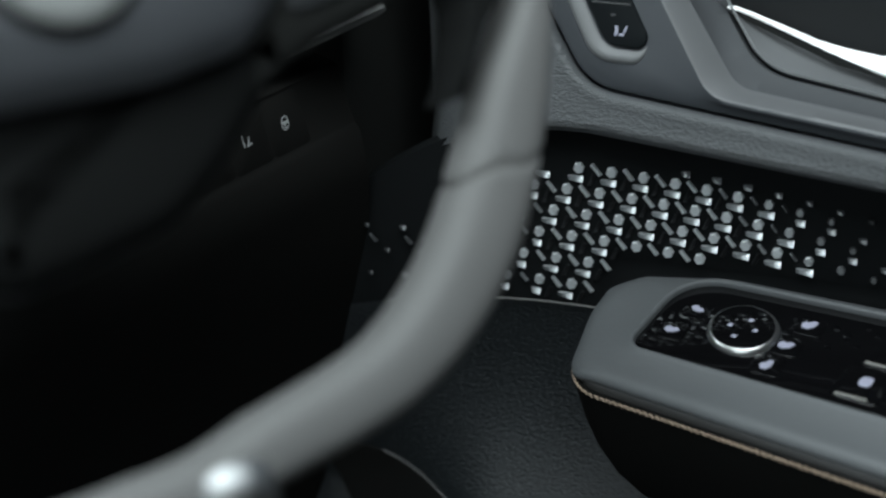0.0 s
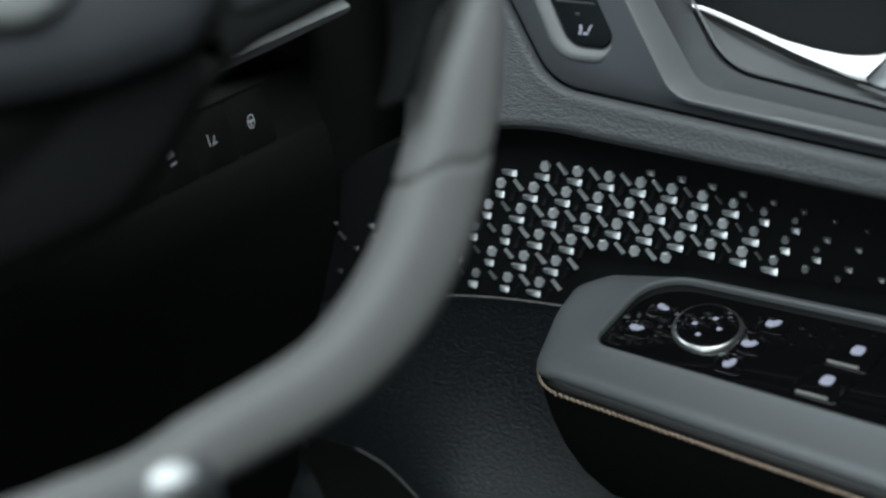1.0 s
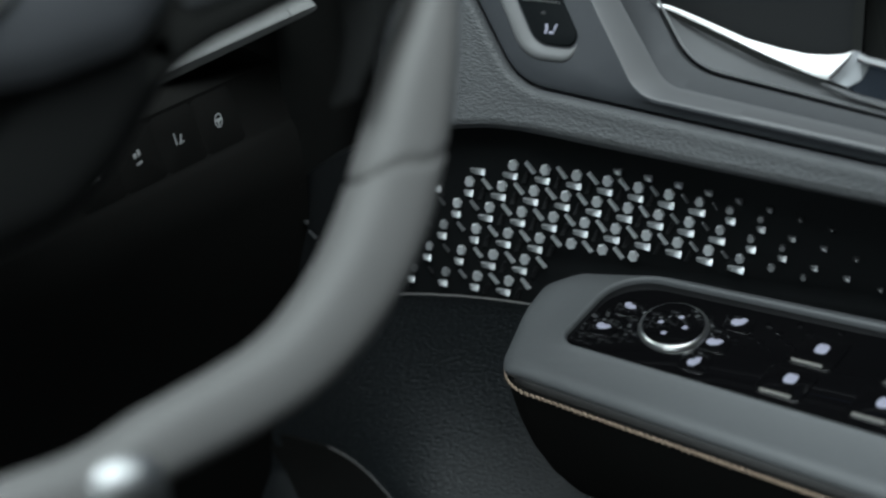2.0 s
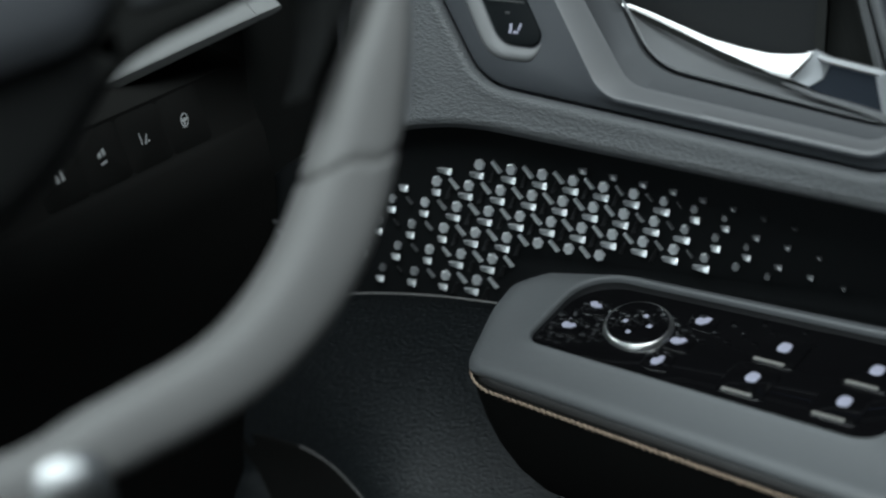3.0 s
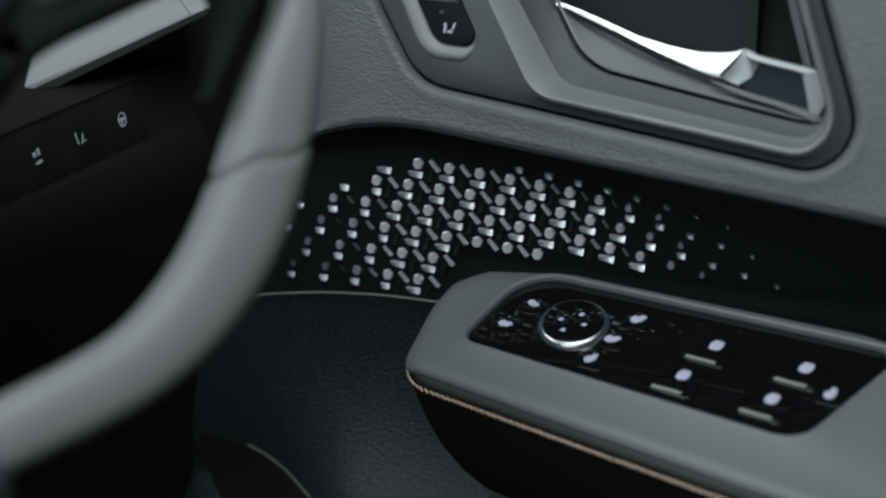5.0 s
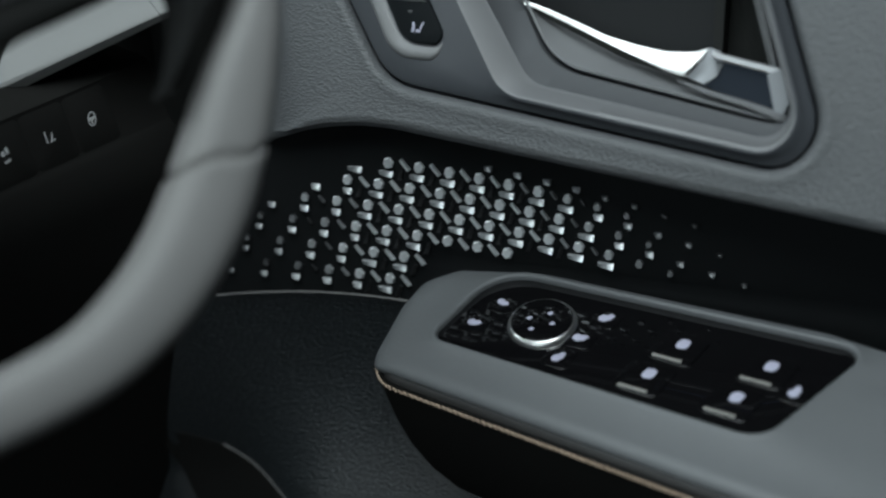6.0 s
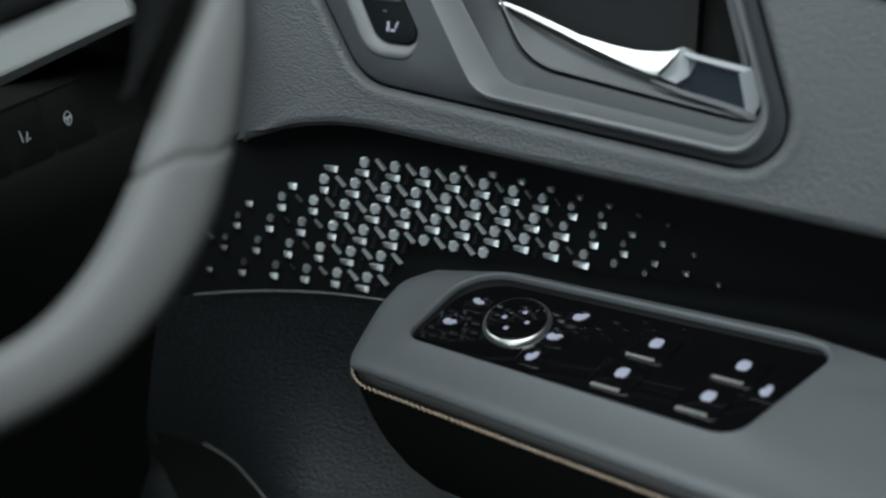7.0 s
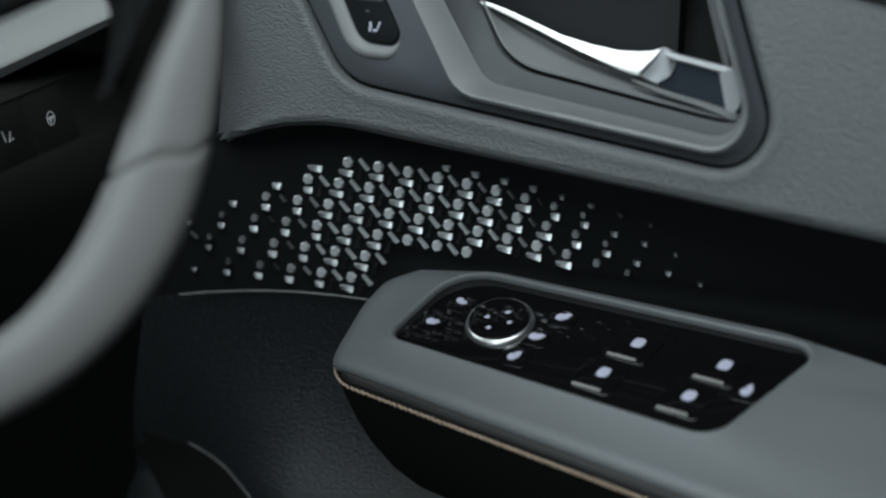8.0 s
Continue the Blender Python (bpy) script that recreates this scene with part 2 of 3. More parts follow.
rim_line = [(x, lip(x)) for x in [-0.146 + 0.005 * k for k in range(12)] + [-0.084 + 0.018 * k for k in range(39)]]
FRAME = rim_line + [(0.60, 0.69), (-0.146, 0.69)]
outer = spread(BEZEL, MID, FRAME)
bm = bmesh.new()
loops = [[upper(p, -0.008) for p in inset(BEZEL, 0.0)], [upper(p, -0.0035) for p in BEZEL], [upper(p, -0.0008) for p in inset(BEZEL, -0.0010)],
         [upper(p, 0.0006) for p in inset(BEZEL, -0.0026)], [upper(p, 0.0009) for p in inset(BEZEL, -0.0044)], [upper(p, 0.0004) for p in inset(BEZEL, -0.0066)],
         [upper(p, 0.0) for p in inset(BEZEL, -0.0090)]]
for k in (0.4, 0.8):
    loops.append([upper(p.lerp(q, k), 0.0) for p, q in zip(inset(BEZEL, -0.0090), outer)])
low = [p + Vector((0, 0.004)) if p.y < 0.53 else p for p in outer]
loops.append([upper(p, 0.0) for p in low])
loops.append([upper(p, -0.0008) for p in (q - Vector((0, 0.0025)) for q in low)])
loops.append([upper(p, -0.003) for p in (q - Vector((0, 0.004)) for q in low)])
loops.append([upper(p, -0.006) for p in (q - Vector((0, 0.0035)) for q in low)])
loops.append([Vector((upper(p).x, 0.03, upper(p).z + 0.004)) for p in low])
loft(bm, loops)
part("upper_trim", bm, GRAINED, door, "dark grey grained soft trim")

SILL = rounded([(0.151, 0.5915), (0.180, 0.5825), (0.30, 0.560), (0.60, 0.545), (0.60, 0.69), (0.128, 0.69)], [0.004, 0.03, 0.1, 0.01, 0.01, 0.01], 90)
part("sill_trim", slab(bmesh.new(), upper, SILL, 0.003, -0.004, 0.0015), MATT, door, "black sill trim above the door panel")

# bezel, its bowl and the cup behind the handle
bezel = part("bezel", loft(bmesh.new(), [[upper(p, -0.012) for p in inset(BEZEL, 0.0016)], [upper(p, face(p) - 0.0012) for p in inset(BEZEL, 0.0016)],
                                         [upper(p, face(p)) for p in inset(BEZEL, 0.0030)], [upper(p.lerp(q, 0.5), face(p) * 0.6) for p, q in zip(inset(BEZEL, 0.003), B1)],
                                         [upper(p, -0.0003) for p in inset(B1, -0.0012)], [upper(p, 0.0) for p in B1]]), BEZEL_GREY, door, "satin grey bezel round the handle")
# edge in the lit tone, bowl darker: light and shade put into the plastic
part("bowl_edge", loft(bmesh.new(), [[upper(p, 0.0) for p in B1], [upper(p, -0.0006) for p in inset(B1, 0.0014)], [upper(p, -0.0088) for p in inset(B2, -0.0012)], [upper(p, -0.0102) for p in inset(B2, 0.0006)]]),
     SATIN_LIT, bezel, "satin edge of the bowl, paler as lit")
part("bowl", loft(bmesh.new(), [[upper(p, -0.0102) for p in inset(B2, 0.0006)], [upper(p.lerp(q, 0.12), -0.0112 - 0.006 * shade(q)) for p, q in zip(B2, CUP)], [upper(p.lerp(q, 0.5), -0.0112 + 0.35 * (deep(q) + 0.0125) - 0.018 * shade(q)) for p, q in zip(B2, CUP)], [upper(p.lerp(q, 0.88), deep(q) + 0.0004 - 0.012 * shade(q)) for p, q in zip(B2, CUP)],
                                [upper(p, deep(p) - 0.006 - 0.010 * shade(p)) for p in inset(CUP, -0.0004)]]), BOWL, bezel, "satin bowl, darker as shaded")
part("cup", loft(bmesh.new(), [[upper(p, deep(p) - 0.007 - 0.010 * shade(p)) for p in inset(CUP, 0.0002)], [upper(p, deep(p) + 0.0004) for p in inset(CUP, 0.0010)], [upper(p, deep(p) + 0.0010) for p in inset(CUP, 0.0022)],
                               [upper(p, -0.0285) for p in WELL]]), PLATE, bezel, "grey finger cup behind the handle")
# the hollow is split off in black to paint its shade
part("cup_well", loft(bmesh.new(), [[upper(p, -0.0280) for p in inset(WELL, -0.0004)], [upper(p, -0.050) for p in inset(WELL, 0.003)], [upper(p, -0.056) for p in inset(WELL, 0.010)]],
                      False, True), MATT, bezel, "hollow behind the handle, black for its shade")

# the pull handle
handle = part("door_handle", loft(bmesh.new(), [
    [Vector((x, y, zb)), Vector((x - 0.0005, y + 0.0004, zb + (zt - zb) * 0.15)), Vector((x + lean - 0.001, y + 0.0004 + 0.8 * (zt - zb), zt)), Vector((x + lean - 0.001, y + 0.0030 + 0.8 * (zt - zb), zt - 0.0012)), Vector((x, y + 0.0035, zb - 0.001))]
    for x, y, zb, zt, lean in ((0.0105, 0.0258, 0.5647, 0.5660, 0.0), (0.015, 0.0245, 0.5640, 0.5658, 0.0), (0.024, 0.022, 0.5614, 0.5636, 0.0), (0.039, 0.018, 0.5568, 0.5592, 0.0),
                               (0.054, 0.014, 0.5520, 0.5546, 0.0), (0.069, 0.010, 0.5472, 0.5517, 0.0), (0.081, 0.0064, 0.5437, 0.5502, 0.001), (0.0870, 0.0050, 0.5422, 0.5503, 0.004), (0.0905, 0.0042, 0.5416, 0.5512, 0.007), (0.0925, 0.0038, 0.5416, 0.5528, 0.0095))], True, True),
              CHROME, door, "satin chrome pull handle")


def bar(stations, parent, name, material, label=""):
    """A bar of rounded rectangular section: centre, half width and half depth at each station."""
    rings = []
    for i, (c, hw, hd) in enumerate(stations):
        a, b = stations[max(i - 1, 0)][0], stations[min(i + 1, len(stations) - 1)][0]
        t = (Vector(b) - Vector(a)).normalized()
        s = t.cross(NU).normalized()
        ring = []
        for u, v in ((1, 0.6), (0.6, 1), (-0.6, 1), (-1, 0.6), (-1, -0.6), (-0.6, -1), (0.6, -1), (1, -0.6)):
            ring.append(Vector(c) + s * (u * hw) + NU * (v * hd))
        rings.append(ring)
    return part(name, loft(bmesh.new(), rings, True, True), material, parent, label)


bar([((0.1035, 0.0082, 0.5517), 0.0015, 0.003), ((0.1067, 0.0072, 0.5507), 0.0016, 0.003), ((0.120, 0.0052, 0.5486), 0.0016, 0.003), ((0.1335, 0.0040, 0.5464), 0.0017, 0.003)], handle, "upper_rail", SILVER)
bm = bmesh.new()
loft(bm, [[Vector(p) + NU * d for p in ((0.1283, 0.0030, 0.5455), (0.1356, 0.0040, 0.5482), (0.1388, -0.0014, 0.5337), (0.1366, -0.0030, 0.5292), (0.1333, -0.0030, 0.5296))] for d in (-0.006, 0.0022, 0.0028)], True, True)
part("end_post", bm, POST, handle, "tapering satin end post", smooth=False)
bar([((0.0890, 0.0032, 0.5398), 0.0004, 0.001), ((0.0980, 0.0016, 0.5375), 0.0011, 0.0022), ((0.1040, 0.0008, 0.5357), 0.0014, 0.003), ((0.1207, -0.0014, 0.5325), 0.0016, 0.003), ((0.1300, -0.0026, 0.5302), 0.0019, 0.003), ((0.1352, -0.0036, 0.5284), 0.0023, 0.003), ((0.1380, -0.0034, 0.5280), 0.0016, 0.002)], handle, "lower_rail", SATIN_LIT, "satin grey rail under the insert")
# a hollowed cheek where the blade turns into the rail
lefts = [Vector(p) for p in ((0.1010, 0.0118, 0.5535), (0.0993, 0.0090, 0.5490), (0.0961, 0.0066, 0.5450), (0.0924, 0.0044, 0.5414))]
rights = [Vector(p) for p in ((0.1067, 0.0088, 0.5527), (0.1088, 0.0064, 0.5486), (0.1060, 0.0044, 0.5425), (0.1005, 0.0030, 0.5390))]
cheek = []
for k in range(9):
    w = k / 8
    dip = -0.0010 * math.sin(math.pi * w)
    row = [a.lerp(b, w) + NU * dip for a, b in zip(lefts, rights)]
    cheek.append([row[0] - NU * 0.004] + row + [row[-1] - NU * 0.004])
part("handle_cheek", loft(bmesh.new(), cheek, True, True), POST, handle, "hollow satin cheek at the end of the blade")
bm = bmesh.new()
loft(bm, [[Vector(p) + NU * d for p in ((0.1000, 0.0040, 0.5385), (0.1045, 0.0078, 0.5510), (0.1085, 0.0078, 0.5512), (0.1300, 0.0052, 0.5465), (0.1345, -0.0010, 0.5305), (0.1110, 0.0012, 0.5345))] for d in (-0.006, -0.0018)], True, True)
part("handle_insert", bm, DARK_CHROME, handle, "dark glossy insert", smooth=False)
# the lining of the hollow behind the handle, with an upright step
bm = bmesh.new()
loft(bm, [[upper(Vector(q), d) for q in ((-0.010, 0.565), (0.052, 0.549), (0.1012, 0.540), (0.0975, 0.615), (-0.020, 0.615))] for d in (-0.053, -0.046, -0.0445)], False, True)
part("well_lining", bm, BACKING, bezel, "dark grey lining of the hollow", smooth=False)
bm = bmesh.new()
loft(bm, [[upper(Vector(q), d) for q in ((0.0985, 0.541), (0.1030, 0.5405), (0.0990, 0.615), (0.0945, 0.615))] for d in (-0.052, -0.040, -0.039)], False, True)
part("well_rib", bm, MATT, bezel, "upright rib in the hollow", smooth=False)

# the seat key in its collar
POCKET = rounded([(-0.1000, 0.632), (-0.0480, 0.5450), (-0.0166, 0.5442), (-0.0684, 0.632)], [0.004, 0.017, 0.006, 0.004], 240)
KEY = rounded([(-0.0920, 0.630), (-0.0430, 0.5503), (-0.0176, 0.5494), (-0.0690, 0.630)], [0.003, 0.013, 0.0055, 0.003], 240)
shoulder = max(range(60, 180), key=lambda k: POCKET[k].x)


def blended(loop, d, to, e):
    """A row of the collar that runs out into the key near the shoulder."""
    return [upper(p.lerp(q, ramp(k, shoulder - 12, shoulder)), d * (1 - ramp(k, shoulder - 12, shoulder)) + e * ramp(k, shoulder - 12, shoulder))
            for k, (p, q) in enumerate(zip(loop, to)) if k <= shoulder]


# the collar's paler plastic carries the light on its upturned slope
part("key_collar", loft(bmesh.new(), [blended(inset(POCKET, i), d, KEY, -0.001) for i, d in ((-0.0016, -0.0020), (-0.0010, -0.0002), (0.0006, 0.0008), (0.0022, 0.0006))] +
                                 [blended(inset(KEY, i), d, KEY, -0.001) for i, d in ((-0.0006, -0.0004), (0.0, -0.0012))], closed=False), COLLAR_LIT, bezel, "collar round the key, paler as lit")
key = part("seat_key", slab(bmesh.new(), upper, inset(KEY, 0.0006), 0.0012, -0.004, 0.0010), KEYM, door, "black seat memory key")


def patch(parent, name, place, loop, d, material, label=""):
    bm = bmesh.new()
    return part(name, slab(bm, place, [Vector(p) for p in loop], d, d - 0.0012, 0.00025), material, parent, label)


def shifted(loop, x, y, k=1.0, turn=0.0):
    c, s = math.cos(turn), math.sin(turn)
    return [(x + k * (p[0] * c - p[1] * s), y + k * (p[0] * s + p[1] * c)) for p in loop]


# a seat-shaped sign in three strokes, and a small lamp over it
for stroke in ([(-4.2, -2.6), (-2.2, -3.0), (-1.6, 0.0), (-2.2, 3.0), (-4.0, 2.6), (-3.4, 0.6)], [(-1.2, -2.8), (2.2, -2.8), (2.4, -1.2), (-0.8, -1.2)],
               [(1.4, -0.6), (2.8, -1.0), (4.4, 3.0), (3.0, 3.2)]):
    patch(key, "sign_stroke", upper, shifted(stroke, -0.0358, 0.5574, 0.00078), 0.0016, ICON)
patch(key, "sign_lamp", upper, shifted([(-1, -0.5), (1, -0.5), (1, 0.5), (-1, 0.5)], -0.0403, 0.5642, 0.0011), 0.0015, ICON_FAINT)
patch(key, "key_divide", upper, [(-0.0510, 0.5690), (-0.0322, 0.5686), (-0.0328, 0.5695), (-0.0515, 0.5699)], 0.0016, ICON_FAINT)

# grille: a dark backing, and pieces in a woven six-sided pattern
def bow(x):
    """How far the door comes inwards towards its front end."""
    return -1.2 * max(0.0, -0.06 - x) ** 2


def roof(x):
    """The grille's upper edge, tucked in behind the lip of the upper trim."""
    return max(0.452, min(0.5165, lip(x) + 0.002))


def recess(x):
    """The grille steps back behind the armrest."""
    w = max(0.0, min(1.0, (x + 0.050) / 0.018))
    return 0.003 * w * w * (3 - 2 * w)


bm = bmesh.new()
cols = [-0.30 + 0.02 * k for k in range(12)] + [-0.055 + 0.004 * k for k in range(8)] + [-0.01 + 0.02 * k for k in range(26)]
loft(bm, [[Vector((x, 0.0015 + bow(x) + recess(x), 0.385)) for x in cols], [Vector((x, 0.0015 + bow(x) + recess(x), 0.430)) for x in cols],
          [Vector((x, 0.0015 + bow(x) + recess(x) * 0.9, 0.4385)) for x in cols], [Vector((x, 0.0015 + bow(x), 0.4425)) for x in cols],
          [Vector((x, 0.0015 + bow(x), roof(x))) for x in cols], [Vector((x, 0.012, roof(x))) for x in cols]], closed=False)
grille = part("grille", bm, BACKING, door, "black grille with bright woven hexagons")


def seam_z(x):
    return 0.4095 - 0.55 * min(0, x + 0.06) ** 2 * 1.2


def piece_mesh(name, loop, height, tilt, material):
    """A low block with sloping sides and a face tipped by tilt."""
    bm = bmesh.new()
    lo = [Vector((x, 0.0, z)) for x, z in loop]
    mid = [Vector((x * 0.98, -height * 0.65, z * 0.98)) for x, z in loop]
    hi = [Vector((x * 0.80, -height + tilt[0] * x + tilt[1] * z, z * 0.80)) for x, z in loop]
    loft(bm, [lo, mid, hi], False, True)
    bmesh.ops.recalc_face_normals(bm, faces=bm.faces)
    me = bpy.data.meshes.new(name)
    bm.to_mesh(me)
    bm.free()
    me.materials.append(material)
    return me


def ring6(rx, rz, turn):
    return [(rx * math.cos(turn + k * math.pi / 3), rz * math.sin(turn + k * math.pi / 3)) for k in range(6)]


def strip(length, width, turn):
    c, s = math.cos(turn), math.sin(turn)
    return [(u * c - v * s, u * s + v * c) for u, v in ((-length / 2, -width / 2), (length / 2, -width / 2), (length / 2, width / 2), (-length / 2, width / 2))]


SHAPES = []
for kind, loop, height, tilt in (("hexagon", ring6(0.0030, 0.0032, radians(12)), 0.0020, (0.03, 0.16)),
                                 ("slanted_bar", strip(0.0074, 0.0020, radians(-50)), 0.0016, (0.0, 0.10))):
    SHAPES.append((kind, [piece_mesh(kind, loop, height, tilt, m) for m in PIECE_STEPS]))


def level_bar(start, m):
    """A short bar whose face winds from looking down, at its left end, to looking up; start cuts off the left end."""
    bm = bmesh.new()
    rows = []
    for k in range(8):
        w = start + (1 - start) * k / 7
        u, v = -0.0046 + 0.0082 * w, 0.00145 * (0.72 if k == 0 else 1.0)
        lo, hi = (0.0002 + 0.0030 * w) * (0.3 if k == 0 else 1), (0.0026 - 0.0020 * w) * (0.3 if k == 0 else 1)
        lean = 0.0007 if k == 0 and start else 0.0
        rows.append([Vector((u + lean, 0.0, -v)), Vector((u + lean, -lo, -v * 0.94)), Vector((u, -(lo + hi) / 2, 0.0)), Vector((u, -hi, v * 0.9)), Vector((u, 0.0, v))])
    loft(bm, rows, True, True)
    bmesh.ops.recalc_face_normals(bm, faces=bm.faces)
    me = bpy.data.meshes.new("level_bar")
    bm.to_mesh(me)
    bm.free()
    me.materials.append(m)
    return me


SHAPES.append(("level_bar", [level_bar(0.0, m) for m in PIECE_STEPS]))
SHAPES.append(("level_bar", [level_bar(0.36, m) for m in PIECE_STEPS]))
SHAPES.append(("steep_bar", [piece_mesh("steep_bar", strip(0.0070, 0.0020, radians(68)), 0.0012, (1.1, -0.2), m) for m in PIECE_STEPS]))


def weave(i, j):
    """Where the hexagon of column i and row j stands on the grille; the columns close up towards the rear."""
    x = -0.055604 + 0.01708 * i - 0.00578 * j - 0.000312 * i * i + 0.0003 * i * j - 0.000429 * j * j + 0.000013 * i ** 3
    z = 0.486575 - 0.000767 * i - 0.011873 * j - 0.000136 * i * i + 0.000153 * i * j - 0.000254 * j * j
    y = bow(x)
    return x - 0.615 * y, y + 0.0015, z - 0.52 * y


def clamp(v):
    return max(0.0, min(1.0, v))


rng = random.Random(4)
for j in range(-1, 6):
    for i in range(-7, 15):
        for kind, di, dj in (("hexagon", 0, 0), ("slanted_bar", 0.525, 0), ("level_bar", 0.09, 0.475), ("steep_bar", 0.55, 0.47)):
            x, y, z = weave(i + di, j + dj)
            first = -j - (1 if kind == "level_bar" else 0) - (2 if j > 2 else 0)
            if i < first or j < 0 and (kind != "level_bar" or i < 3) or z < seam_z(x) + 0.0022 or x < -0.178:
                continue
            if x > -0.046 + (z - 0.418) * 0.6 and z < 0.4442 - 0.03 * (x + 0.01):
                continue
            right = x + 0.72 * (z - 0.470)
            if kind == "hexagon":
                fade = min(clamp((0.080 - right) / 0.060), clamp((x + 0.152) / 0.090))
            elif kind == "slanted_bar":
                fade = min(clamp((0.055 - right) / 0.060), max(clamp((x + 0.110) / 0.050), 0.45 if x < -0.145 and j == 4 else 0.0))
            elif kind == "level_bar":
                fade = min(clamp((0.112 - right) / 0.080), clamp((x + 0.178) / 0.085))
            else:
                # steep bars turn from the light; the darkest step paints their shade
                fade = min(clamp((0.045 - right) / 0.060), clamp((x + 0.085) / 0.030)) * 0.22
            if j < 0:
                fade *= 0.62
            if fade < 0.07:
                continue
            # the step darkens a piece towards both ends of the pattern
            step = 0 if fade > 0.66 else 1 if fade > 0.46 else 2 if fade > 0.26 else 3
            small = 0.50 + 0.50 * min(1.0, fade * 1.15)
            shape = {"hexagon": 0, "slanted_bar": 1, "level_bar": 2, "steep_bar": 4}[kind]
            if kind == "level_bar" and (x < -0.078 or right > 0.046 or j < 0):
                shape = 3
            if kind == "steep_bar":
                small = 1.0
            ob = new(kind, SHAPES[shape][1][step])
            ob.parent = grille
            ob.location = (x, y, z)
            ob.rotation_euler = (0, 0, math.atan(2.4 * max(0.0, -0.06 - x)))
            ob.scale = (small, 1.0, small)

# seam under the grille, and the lower trim
bm = bmesh.new()
tube(bm, [Vector((x, -0.001 + bow(x), seam_z(x) - 0.0005)) for x in [-0.16 + 0.01 * k for k in range(66)]], 0.0006, 6)
part("grille_seam", bm, PIPING, door, "thin pale seam under the grille")


def lower(x, z, d=0.0):
    """The lower trim, which swells out downwards."""
    s = max(0.0, seam_z(x) - 0.001 - z)
    w = min(1.0, max(0.0, (x + 0.185) / 0.095))
    w, q = w * w * (3 - 2 * w), min(s, 0.115)
    y = 0.001 + bow(max(x, -0.2)) - (26 * w - 3.6) * q ** 3 - 0.3 * max(0.0, s - 0.115)
    return Vector((x, y - d, z - d * 0.3))


bm = bmesh.new()
xs = [-0.40 + 0.008 * k for k in range(64)] + [0.12 + 0.03 * k for k in range(20)]
loft(bm, [[lower(x, seam_z(x) - 0.001 - s) for x in xs] for s in [0.0, 0.003] + [0.0065 * k for k in range(1, 54)]], closed=False)
part("lower_trim", bm, LOWER, door, "black grained lower door trim")
# the speaker cover lies in the trim, with a thin pale rim along its upper edge
RIM_ENDS = [Vector(p) for p in ((-0.170, 0.3003), (-0.150, 0.2915), (-0.113, 0.288), (-0.106, 0.272))]
arc = [sum((p * w for p, w in zip(RIM_ENDS, ((1 - u) ** 3, 3 * u * (1 - u) ** 2, 3 * u * u * (1 - u), u ** 3))), Vector((0, 0))) for u in [k / 40 for k in range(41)]]
heart = Vector((-0.175, 0.235))
bm = bmesh.new()
loft(bm, [[lower(*p.lerp(heart, w), d) for p in [Vector((-0.212, 0.312)), Vector((-0.190, 0.307))] + arc] for w, d in ((0.0, 0.0002), (0.004, 0.0012), (0.02, 0.0014), (0.2, 0.0016), (0.4, 0.0018), (0.6, 0.002), (0.8, 0.002))], closed=False)
speaker = part("speaker_cover", bm, DASH, door, "matt black speaker cover")
part("speaker_rim", tube(bmesh.new(), [lower(p.x, p.y, 0.0006) for p in arc], 0.0005, 6), PIPING, speaker, "thin pale rim")

# ---- armrest ----
TURN_A, TIP_A = radians(11), radians(14)
E1 = Vector((math.cos(TURN_A), -math.sin(TURN_A), 0))
E2 = Vector((math.sin(TURN_A) * math.cos(TIP_A), math.cos(TURN_A) * math.cos(TIP_A), math.sin(TIP_A)))
EN = E1.cross(E2)
P0 = Vector((0.0, -0.040, 0.420))


def rest(p, d=0.0):
    d -= 1.4 * max(0.0, min(1.0, (-0.010 - p[0]) / 0.026)) * max(0.0, p[1] - 0.008) ** 2
    return P0 + E1 * p[0] + E2 * p[1] + EN * d


ARM = rounded([(-0.0385, -0.0418), (0.42, -0.0728), (0.42, 0.0400), (0.160, 0.0770), (-0.0465, 0.0725), (-0.0472, 0.008)], [0.023, 0.005, 0.005, 0.10, 0.027, 0.028], 260)
PANEL = rounded([(-0.0165, -0.0108), (0.152, -0.0175), (0.1785, 0.0485), (-0.0080, 0.0462)], [0.007, 0.016, 0.008, 0.026], 260)
PMID = (0.075, 0.015)
# the padding turns down sharply at the front, softly at the nose, and rolls over towards the door at the back
NOSE = ((0.0160, 0.0), (0.0108, -0.0006), (0.0072, -0.0015), (0.0044, -0.0029), (0.0022, -0.0046), (0.0014, -0.0060), (0.0019, -0.0072), (0.0030, -0.0082), (0.0046, -0.0090))
FRONT = ((0.0135, 0.0001), (0.0108, -0.0002), (0.0090, -0.0008), (0.0076, -0.0017), (0.0067, -0.0028), (0.0063, -0.0038), (0.0063, -0.0048), (0.0066, -0.0058), (0.0072, -0.0066))
BACK = ((0.0220, -0.0011), (0.0205, -0.0043), (0.0184, -0.0088), (0.0158, -0.0140), (0.0127, -0.0195), (0.0092, -0.0250), (0.0056, -0.0310), (0.0025, -0.037), (0.0, -0.042))


